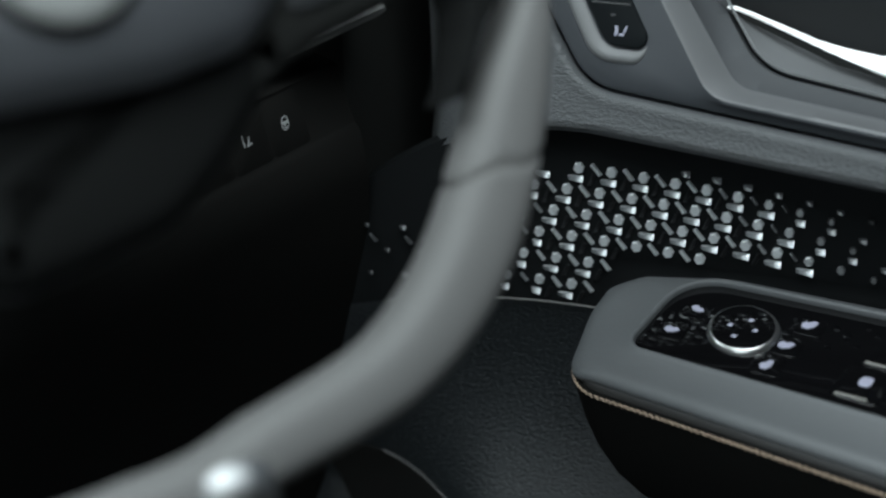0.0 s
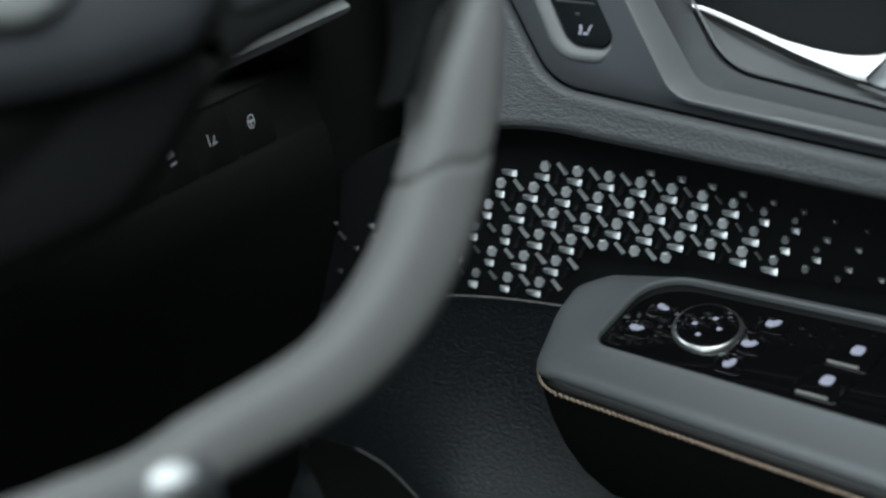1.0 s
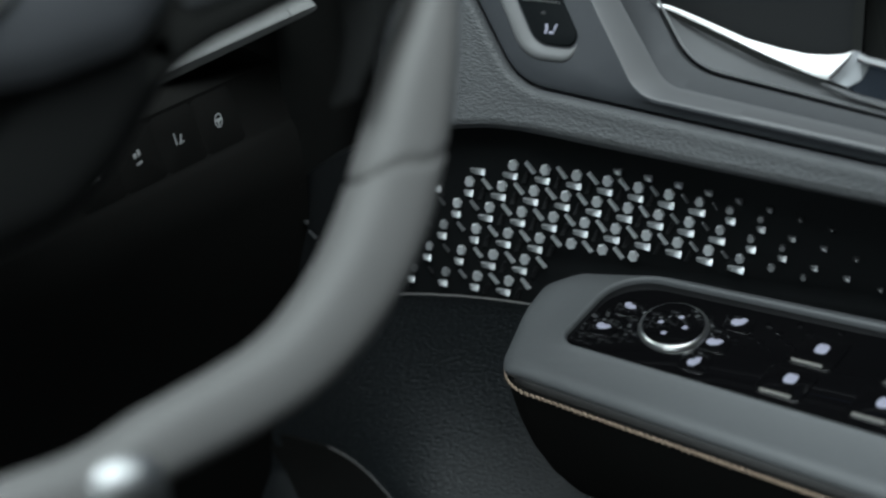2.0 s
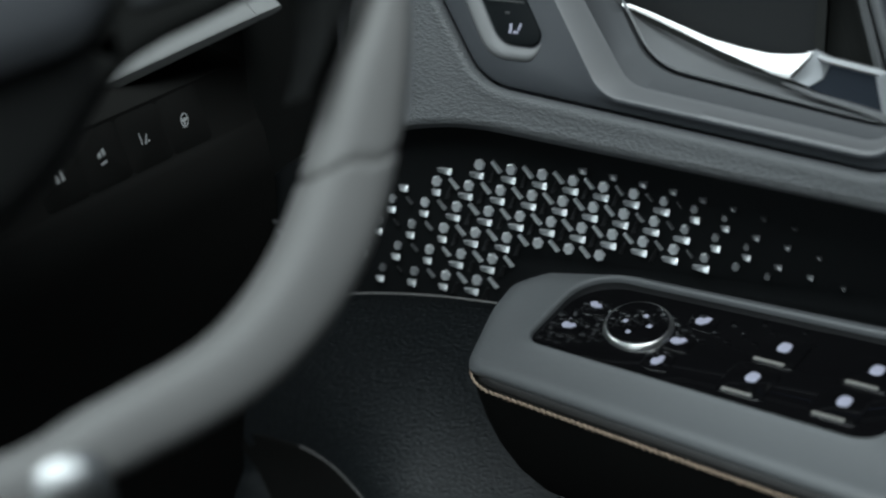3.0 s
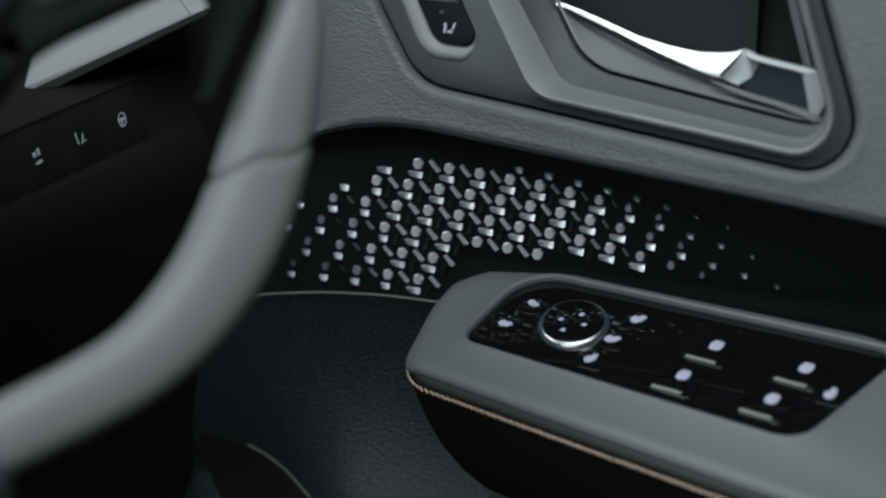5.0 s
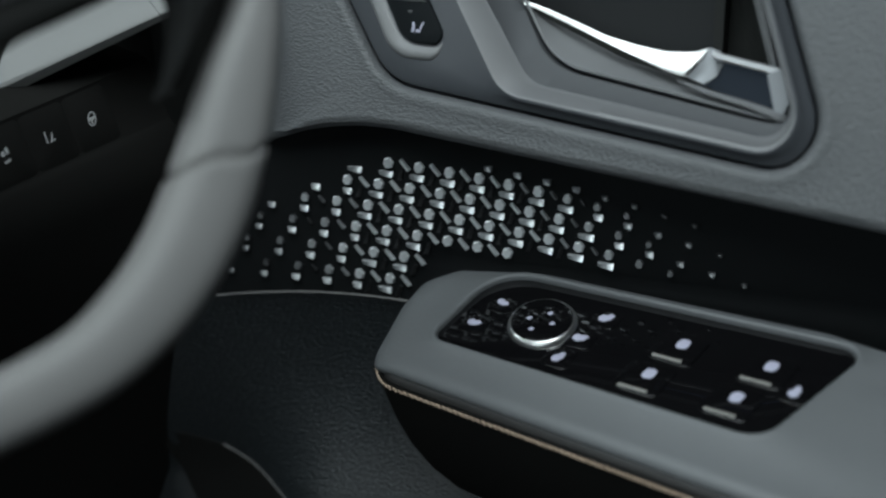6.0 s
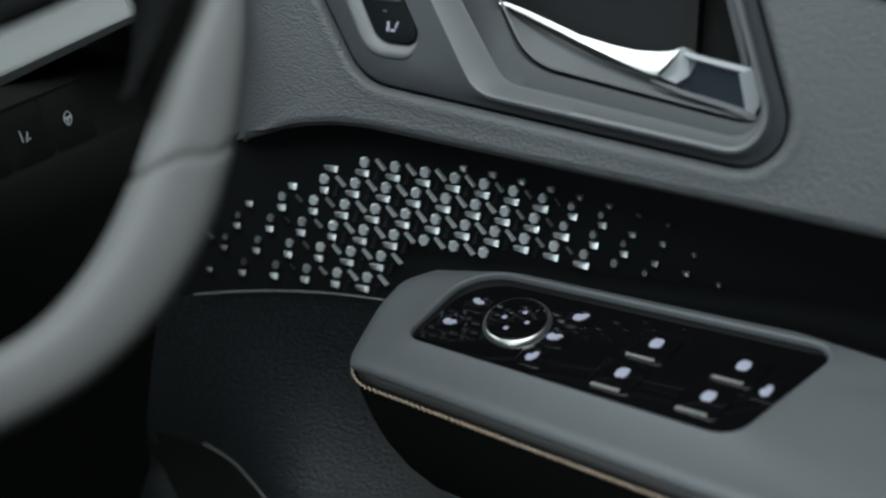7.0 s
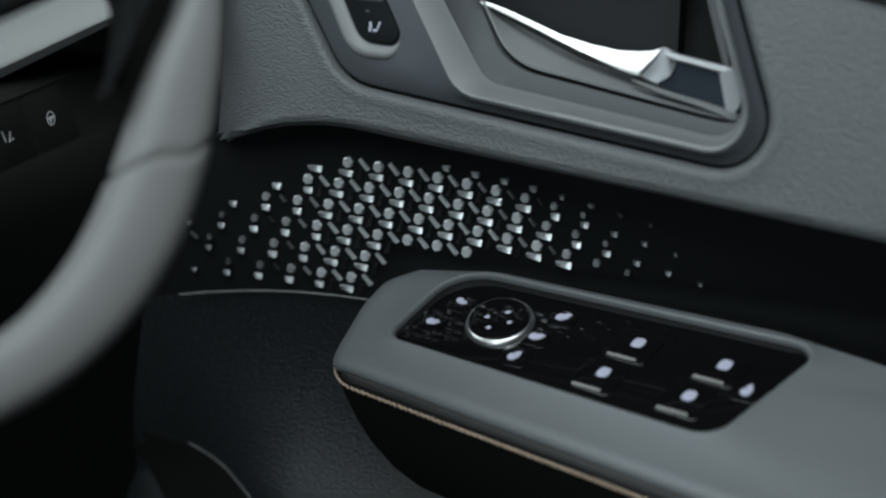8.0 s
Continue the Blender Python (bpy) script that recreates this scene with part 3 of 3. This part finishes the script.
def padded(base, front, nose, back):
    rim = base(0.0)
    rows = []
    for (fi, fd), (ni, nd), (bi, bd) in zip(front, nose, back):
        f, n, b = base(fi), base(ni), base(bi)
        row = []
        for k, p in enumerate(rim):
            wf, wb = ramp(p.y, -0.034, -0.041), ramp(p.y, 0.026, 0.068)
            q, d = n[k].lerp(f[k], wf).lerp(b[k], wb), (nd + (fd - nd) * wf) * (1 - wb) + bd * wb
            row.append(rest(q, d))
        rows.append(row)
    return rows


armrest = part("armrest", loft(bmesh.new(), [
    [rest(p, -0.004) for p in PANEL], [rest(p, -0.0002) for p in PANEL], [rest(p, 0.0008) for p in inset(PANEL, -0.0008)], [rest(p, 0.0010) for p in inset(PANEL, -0.0016)],
    [rest(p, 0.0007) for p in inset(PANEL, -0.0026)], [rest(p, 0.0) for p in inset(PANEL, -0.0040)]] + padded(lambda i: spread(PANEL, PMID, inset(ARM, i)), FRONT, NOSE, BACK)),
    LEATHER, door, "padded grey leather armrest top")
# a black band paints the shade below the padding's front edge
band = ((0.0100, -0.0062), (0.0072, -0.0050), (0.0058, -0.0051), (0.0046, -0.0061), (0.0036, -0.0075), (0.0040, -0.0095))
part("armrest_shade_band", loft(bmesh.new(), padded(lambda i: inset(ARM, i), band, [(i + 0.002, d - 0.002) for i, d in band], [(i + 0.006, d - 0.034) for i, d in band])), SHADE_BAND, armrest, "black band for the shade under the padding")
flank = ((0.0050, -0.0080), (0.0030, -0.0093), (0.0026, -0.0130), (0.0028, -0.022), (0.0035, -0.036), (0.0050, -0.054), (0.0078, -0.072), (0.012, -0.088), (0.019, -0.100), (0.025, -0.104))
rows = padded(lambda i: inset(ARM, i), flank, flank, [(i + 0.003, min(d, -0.038) - 0.002 * k) for k, (i, d) in enumerate(flank)])
part("armrest_base", loft(bmesh.new(), [[p + Vector((sx, 0, 0)) for p in row] for row, sx in zip(rows, (0, 0, 0, 0.0003, 0.0014, 0.0040, 0.0085, 0.015, 0.024, 0.03))], False, True), DASH, armrest, "black lower half of the armrest")
# tan stitching along the joint
line = inset(ARM, 0.0024)
path = []
for p in line:
    if p.x > 0.24:
        break
    if p.y < -0.027:
        path.append(rest(p, -0.0086))
runs = [0.0]
for a, b in zip(path, path[1:]):
    runs.append(runs[-1] + (b - a).length)
bm = bmesh.new()
tube(bm, [Vector((-0.00120, 0, -0.0011)), Vector((-0.00095, 0, -0.0002)), Vector((-0.0004, 0, 0.0001)), Vector((0.0004, 0, 0.0001)), Vector((0.00095, 0, -0.0002)), Vector((0.00120, 0, -0.0011))], 0.00050, 6)
stitch_mesh = bpy.data.meshes.new("stitch")
bm.to_mesh(stitch_mesh)
bm.free()
stitch_mesh.materials.append(THREAD)
s, j = 0.0, 0
while s < runs[-1]:
    while runs[j + 1] < s:
        j += 1
    a, b = path[j], path[j + 1]
    if (b - a).length < 0.02:
        t = (b - a).normalized()
        side = t.cross(EN).normalized()
        ob = new("stitch", stitch_mesh)
        ob.parent = armrest
        m = Matrix((t, side, t.cross(side) * -1)).transposed().to_4x4()
        ob.matrix_basis = Matrix.Translation(a.lerp(b, (s - runs[j]) / (runs[j + 1] - runs[j])) + side * 0.0007) @ m @ pose(0, 0, 0, 0, 0, rng.uniform(10, 20))
    s += 0.0032

# switch panel
panel = part("switch_panel", slab(bmesh.new(), rest, inset(PANEL, 0.0003), -0.0016, -0.006, 0.0006), GLOSS, door, "glossy black window switch panel")
DISC = [(math.cos(2 * math.pi * k / 48), math.sin(2 * math.pi * k / 48)) for k in range(48)]
knob_at = (0.0312, 0.0176)
kl = [Vector(p) for p in shifted(DISC, *knob_at, 0.0147)]
part("mirror_knob", slab(bmesh.new(), rest, inset(kl, -0.0003), 0.0018, -0.002, 0.0005), GLOSS, panel, "round glossy mirror knob")
bm = bmesh.new()
loft(bm, [[rest(p, d) for p in inset(kl, i)] for i, d in ((-0.0026, -0.0015), (-0.0022, -0.0003), (-0.0013, 0.0008), (-0.0006, 0.0012), (0.0001, 0.0006))])
part("knob_ring", bm, RINGM, panel, "satin chrome ring")
for u, v in ((0.0241, 0.0165), (0.0284, 0.0097), (0.0323, 0.0228), (0.0364, 0.0165)):
    patch(panel, "arrow", rest, shifted([(-1.5, -0.9), (0.9, -1.3), (1.6, 0.7), (-0.4, 1.4)], u + 0.001, v, 0.0010), 0.0020, ICON)

WINDOW_SIGN = [(-3.6, -3.2), (-1.6, -4.2), (2.2, -3.6), (3.6, -0.8), (3.8, 3.0), (1.8, 4.2), (-1.8, 3.8), (-3.6, 0.6)]
for u, v in ((0.1000, 0.0263), (0.0929, 0.0031), (0.1417, 0.0259), (0.1340, 0.0026)):
    key_loop = rounded([(u - 0.0145, v - 0.0125), (u + 0.0075, v - 0.0135), (u + 0.0120, v + 0.0070), (u - 0.0100, v + 0.0080)], [0.003] * 4, 40)
    part("window_switch", slab(bmesh.new(), rest, key_loop, -0.0008, -0.003, 0.0006), GLOSS, panel, "glossy black window switch")
    # the pale bar paints the highlight along the switch's front edge
    patch(panel, "switch_lip_glint", rest, [(u - 0.0108, v - 0.0118), (u + 0.0034, v - 0.0121), (u + 0.0035, v - 0.0105), (u - 0.0107, v - 0.0102)], -0.0003, EDGE_GLINT, "pale bar for the glint on the front lip")
    patch(panel, "sign", rest, shifted(WINDOW_SIGN, u, v, 0.00082), -0.0005, ICON)
LEAF = [(-4.0, -0.6), (-2.0, -2.4), (1.6, -2.0), (4.2, 0.2), (2.6, 1.8), (0.4, 1.4), (-1.2, 2.4), (-3.2, 1.6)]
for u, v, k, turn in ((-0.0010, 0.0070, 0.0012, 0.1), (0.0055, 0.0250, 0.0011, -0.3), (0.0590, 0.0315, 0.00135, 0.55), (0.0530, 0.0145, 0.0013, 0.3), (0.0490, -0.0010, 0.00125, 0.9), (0.1560, 0.0145, 0.0013, 1.2)):
    kl2 = rounded([(u - 0.0075, v - 0.0065), (u + 0.0065, v - 0.0070), (u + 0.0075, v + 0.0065), (u - 0.0065, v + 0.0070)], [0.003] * 4, 32)
    part("panel_button", slab(bmesh.new(), rest, kl2, -0.0012, -0.003, 0.0003), GLOSS, panel, "small glossy black button")
    patch(panel, "sign", rest, shifted(LEAF, u, v, k * 0.78, turn), -0.0005, ICON)

# ---- steering wheel ----
az, el = radians(-32), radians(25)
WN = Vector((math.cos(el) * math.cos(az), math.cos(el) * math.sin(az), math.sin(el)))
WH = Vector((0, 0, 1)).cross(WN).normalized()
WW = WN.cross(WH)
WC = Vector((-0.133, -0.263, 0.6394))


def wheel_at(p, d=0.0):
    return WC + (WH * p[0] + WW * p[1] + WN * d) * 0.95


wheel = thing("steering_wheel", WC - WN * 0.12, "grey leather steering wheel with chrome accent, blurred close by", "steering wheel")
R, THICK = 0.163, 0.0142
FLAT = 0.052


RIM_S = (-2.0, -1.8, -1.65, -1.5, -1.35, -1.2, -1.0, -0.8, -0.65, -0.5, -0.4, -0.3, -0.2, 0.1)
RIM_OUT = (17.0, 17.0, 16.0, 10.5, 12.8, 16.5, 17.9, 16.3, 13.6, 11.7, 11.1, 10.9, 10.1, 9.5)
RIM_IN = (-10.0, -8.0, -7.0, -13.6, -13.1, -10.8, -13.2, -16.8, -18.4, -17.1, -12.7, -5.9, -1.0, 0.0)


def ease(x, xs, ys):
    """Smooth steps between a few given widths."""
    return sum(float(np.interp(x + d, xs, ys)) for d in (-0.06, -0.03, 0.0, 0.03, 0.06)) / 5000.0


def rim_centre(s):
    """The rim's middle line: two arcs joined by a short flat foot; s in radians from the right, clockwise below zero."""
    a, shift = s, 0.0
    if s <= -1.48:
        run = min((-1.48 - s) * R, FLAT)
        a, shift = s + run / R, -run
    return Vector((shift, 0.008)), Vector((math.cos(a), math.sin(a)))


def rim_section(s, grow=0.0):
    foot, c = rim_centre(s)
    out, inn = ease(s, RIM_S, RIM_OUT), ease(s, RIM_S, RIM_IN)
    ring = []
    for k in range(40):
        w = 2 * math.pi * k / 40
        bend = radians(-39.0) + radians(5.0) * math.cos(w)
        dip = grow - 0.0024 * math.exp(-((s - bend) / 0.0075) ** 2)
        cw, sw = math.cos(w), math.sin(w)
        across = R + (out + inn) / 2 + math.copysign(abs(cw) ** 0.62, cw) * ((out - inn) / 2 + dip)
        ring.append(wheel_at(foot + c * across, math.copysign(abs(sw) ** 0.80, sw) * (THICK + dip)))
    return ring


steps = sorted([math.pi / 2 - k * 0.035 for k in range(174)] + [radians(-47 + 0.25 * k) for k in range(64)], reverse=True)
part("rim", loft(bmesh.new(), [rim_section(a) for a in steps], True, True), RIM, wheel, "grey leather rim with a cross seam")
bm = bmesh.new()
clip = []
for d, g in ((-0.074, -0.002), (-0.069, 0.0006), (-0.050, 0.0022), (-0.018, 0.0031), (0.014, 0.0031), (0.044, 0.0022), (0.061, 0.0006), (0.066, -0.002)):
    foot, c = rim_centre(-1.622 + d)
    out, inn = ease(-1.60, RIM_S, RIM_OUT), ease(-1.60, RIM_S, RIM_IN)
    clip.append([wheel_at(foot + c * (R + (out + inn) / 2 + 0.0055 + math.cos(w) * ((out - inn) / 2 + 0.0005 + g)), math.copysign(abs(math.sin(w)) ** 0.85, math.sin(w)) * (THICK + 0.001 + g))
                 for w in (2 * math.pi * k / 28 for k in range(28))])
loft(bm, clip)
part("rim_clip", bm, CLIP, wheel, "bright chrome clip on the rim")
HUB = rounded([(-0.068, 0.060), (-0.070, -0.050), (-0.056, -0.086), (-0.030, -0.0835), (0.004, -0.0785), (0.0245, -0.0655), (0.0585, -0.0350), (0.070, 0.060)], [0.03, 0.02, 0.02, 0.05, 0.04, 0.05, 0.01, 0.03], 140)
part("hub_shroud", loft(bmesh.new(), [[wheel_at(p, d) for p in inset(HUB, i)] for i, d in ((0.016, -0.060), (0.006, -0.030), (0.001, -0.010), (0.0, -0.002), (0.003, 0.003), (0.009, 0.006), (0.03, 0.006))], False, True), SHROUD, wheel, "black hub shroud")
# added paler bead that stands for the highlight on the shroud's edge
part("shroud_edge_glint", tube(bmesh.new(), [wheel_at(p, -0.006) for p in inset(HUB, 0.0004)], 0.0016, 8, True), SPOKE, wheel, "added bead for the highlight on the hub shroud edge")
PAD = rounded([(-0.064, 0.055), (-0.062, -0.022), (-0.044, -0.0345), (0.008, -0.0365), (0.038, -0.0325), (0.0585, -0.0160), (0.063, 0.055)], [0.03, 0.02, 0.02, 0.04, 0.02, 0.02, 0.03], 120)
pad = part("airbag_cover", loft(bmesh.new(), [[wheel_at(p, d) for p in inset(PAD, i)] for i, d in ((0.004, 0.002), (0.001, 0.008), (0.0, 0.013), (0.003, 0.018), (0.010, 0.0215), (0.022, 0.0235), (0.034, 0.024))], False, True), SATIN, wheel, "dark grey airbag cover")
EMB = [Vector(p) for p in shifted(DISC, -0.0130, 0.0060, 0.0226)]
part("emblem", loft(bmesh.new(), [[wheel_at(p, d) for p in inset(EMB, i)] for i, d in ((0.0008, 0.0230), (0.0, 0.0262), (0.0010, 0.0272), (0.006, 0.0280), (0.014, 0.0284))], False, True), EMBLEM, pad, "plain silver round emblem")
# black ring that paints the shadow about the emblem
part("emblem_shade_ring", loft(bmesh.new(), [[wheel_at(p, d) for p in inset(EMB, i)] for i, d in ((0.0006, 0.0232), (-0.0004, 0.0244), (-0.0018, 0.0245), (-0.0028, 0.0236))]), SHROUD, pad, "dark ring for the shade round the emblem")
for side in (1, -1):
    SP = [(side * x, y) for x, y in ((0.040, -0.0485), (0.058, -0.0384), (0.072, -0.0338), (0.088, -0.0304), (0.110, -0.0254), (0.150, -0.010), (0.158, 0.020), (0.110, 0.030), (0.040, 0.036))]
    loop = rounded(SP, [0.004, 0.02, 0.03, 0.03, 0.03, 0.004, 0.004, 0.004, 0.004], 90)
    part("spoke", loft(bmesh.new(), [[wheel_at(p, d) for p in inset(loop, i)] for i, d in ((0.002, -0.007), (0.0, -0.004), (0.0, 0.001), (0.0015, 0.004), (0.006, 0.006), (0.012, 0.007))], True, True), MATT, wheel, "black spoke")
    END = rounded([(side * x, y) for x, y in ((0.110, -0.0680), (0.114, -0.0630), (0.122, -0.0545), (0.130, -0.0455), (0.141, -0.0360), (0.152, -0.020), (0.152, 0.030), (0.128, 0.030), (0.1275, -0.033), (0.1245, -0.043), (0.1180, -0.0555))], [0.001] * 11, 110)
    part("spoke_end", loft(bmesh.new(), [[wheel_at(p, d) for p in inset(END, i)] for i, d in ((0.0008, -0.010), (0.0003, -0.006), (0.0, 0.004), (0.0003, 0.0095), (0.0008, 0.0120), (0.0015, 0.0130))], True, True), SHROUD, wheel, "black flared end of the spoke")
    part("spoke_trim", slab(bmesh.new(), wheel_at, rounded([(side * x, y) for x, y in ((0.060, -0.0240), (0.078, -0.0215), (0.104, -0.0150), (0.104, 0.004), (0.060, 0.004))], [0.003] * 5, 40), 0.0090, 0.004, 0.0012), SPOKE, wheel, "dark grey spoke trim")
bm = bmesh.new()
tube(bm, [WC - WN * 0.05, WC - WN * 0.12, WC - WN * 0.30], 0.045, 20)
part("column", bm, BLACK, wheel, "black steering column")

# stalk behind the wheel
stalk = thing("column_stalk", WC - WN * 0.08, "satin grey flat control stalk on the steering column", "control stalk")
ax = Vector((-0.83, -0.42, -0.36)).normalized()
tip = Vector((-0.1483, -0.0392, 0.5688)) - ax * 0.010
sd = Vector((0.20, -0.42, 0.88)).cross(ax).normalized()
sd = sd if sd.z > 0 else -sd
nn = ax.cross(sd) if ax.cross(sd).z > 0 else -ax.cross(sd)


def lever_ring(s, w0, w1, h, slant=0.0):
    return [tip + ax * (s + slant * u) + sd * (w0 + (w1 - w0) * u) + nn * (h * v)
            for u, v in ((0, -0.4), (0, 0.3), (0.04, 0.5), (0.5, 0.6), (0.96, 0.5), (1, 0.3), (1, -0.4), (0.5, -0.8))]


part("lever", loft(bmesh.new(), [lever_ring(*r) for r in ((0.0125, 0.0, 0.034, 0.005, 0.010), (0.03, 0.0, 0.035, 0.006), (0.07, 0.0, 0.036, 0.007), (0.105, 0.0, 0.036, 0.008))], True, True), LEVER, stalk, "satin grey lever")
part("tip_cap", loft(bmesh.new(), [lever_ring(*r) for r in ((0.0, 0.001, 0.032, 0.002, 0.010), (0.0012, 0.0002, 0.0332, 0.0035, 0.010), (0.006, 0.0, 0.034, 0.0048, 0.010), (0.0122, 0.0, 0.034, 0.005, 0.010))], True, True), LEVER, stalk, "pale cut-off tip")
bm = bmesh.new()
tube(bm, [tip + ax * 0.104 + sd * 0.02, tip + ax * 0.17 + sd * 0.02], 0.016, 16)
part("stalk_root", bm, MATT, stalk, "black root of the stalk")

# ---- dashboard ----
dash = thing("dashboard", (-0.35, -0.5, 0.1), "black lower dashboard with a row of marked keys", "dashboard")
row0 = Vector((-0.187, -0.0573, 0.5194))
rd = Vector((-0.0096, -0.0212, -0.0027))
DX = rd.normalized()
DN = Vector((0.88, -0.40, 0.22))
DN = (DN - DX * DN.dot(DX)).normalized()
DZ = DN.cross(DX)
DZ = DZ if DZ.z > 0 else -DZ


def dash_at(p, d=0.0):
    return row0 + DX * p[0] + DZ * p[1] + DN * d


bm = bmesh.new()
prof = ((-0.10, -0.90), (0.120, -0.88), (0.125, -0.30), (0.112, -0.16), (0.098, -0.11), (0.075, -0.060), (0.052, -0.034), (0.030, -0.020), (0.021, -0.008), (0.016, -0.001), (0.0145, -0.0016), (-0.0145, -0.0016), (-0.016, -0.001), (-0.020, 0.001), (-0.045, -0.004), (-0.10, -0.03), (-0.30, -0.12))
loft(bm, [[dash_at((u, v), d - 0.10 * max(0, u - 0.30)) for u in (-0.040, -0.038, 0.0, 0.05, 0.1, 0.2, 0.35, 0.6, 0.9)] for v, d in prof], closed=False)
part("dash_body", bm, DASH, dash, "black dashboard lower panel")
# the long second box is unseen and keeps windscreen light off the footwell
part("dash_end", box(box(bmesh.new(), (-0.235, -0.020, 0.452), (-0.172, 0.10, 0.80)), (-1.05, -0.020, 0.30), (-0.236, 0.10, 0.62)), MATT, dash, "black end panel beside the door", smooth=False)
# added block behind the dashboard that shades the front of the lower trim
part("footwell_light_block", box(bmesh.new(), (-0.40, -0.05, 0.02), (-0.262, 0.10, 0.50)), MATT, dash, "added black block shading the lower trim", smooth=False)
for k in range(4):
    loop = rounded([(k * 0.0234 - 0.01165, -0.0142), (k * 0.0234 + 0.01165, -0.0142), (k * 0.0234 + 0.01165, 0.0142), (k * 0.0234 - 0.01165, 0.0142)], [0.0015] * 4, 32)
    bkey = part("dash_key", slab(bmesh.new(), dash_at, loop, -0.0015, -0.005, 0.0002), DASH, dash, "black dashboard key")
    u = k * 0.0234
    if k == 0:
        bm = bmesh.new()
        ringp = [Vector((u + 0.0023 * p[0] - 0.0006 * p[1], 0.0035 * p[1])) for p in DISC]
        loft(bm, [[dash_at(p, d) for p in q] for q, d in ((ringp, -0.0012), (inset(ringp, 0.0006), -0.0012))])
        part("sign", bm, ICON_DIM, bkey)
        patch(bkey, "sign_stroke", dash_at, shifted([(-1.7, -0.4), (-0.3, -0.8), (0.1, -2.6), (0.9, -2.6), (0.7, -0.8), (1.7, -0.2), (1.5, 0.9), (-1.9, 0.9)], u, 0, 0.001), -0.0012, ICON_DIM)
    elif k == 1:
        for st in ([(-3.4, -2.4), (-2.4, -2.4), (-2.2, 3.4), (-3.0, 3.4)], [(-1.2, -2.8), (0.4, -2.8), (2.8, 1.6), (2.0, 1.8), (-0.2, -1.8)], [(1.4, -2.6), (3.2, -2.2), (3.0, -1.4), (1.4, -1.8)]):
            patch(bkey, "sign_stroke", dash_at, shifted([(-0.72 * a, b) for a, b in st], u, 0, 0.001), -0.0012, ICON_DIM)
    elif k == 2:
        for st in ([(-3.0, 0.2), (-0.6, 0.0), (-0.4, 2.8), (-2.8, 2.2)], [(0.4, 0.2), (2.8, 1.0), (2.6, 3.8), (0.6, 3.6)], [(-2.6, -3.6), (2.0, -3.0), (2.0, -1.8), (-2.6, -2.4)]):
            patch(bkey, "sign_stroke", dash_at, shifted([(-0.72 * a, b) for a, b in st], u, 0, 0.001), -0.0012, ICON_DIM)
    else:
        for st in ([(-3.2, -2.4), (-0.6, -2.8), (-0.4, 0.6), (-2.2, 1.6)], [(0.8, -2.4), (3.4, -2.0), (3.2, 1.4), (1.6, 2.8)]):
            patch(bkey, "sign_stroke", dash_at, shifted([(-0.72 * a, b) for a, b in st], u, 0, 0.001), -0.0012, ICON_DIM)
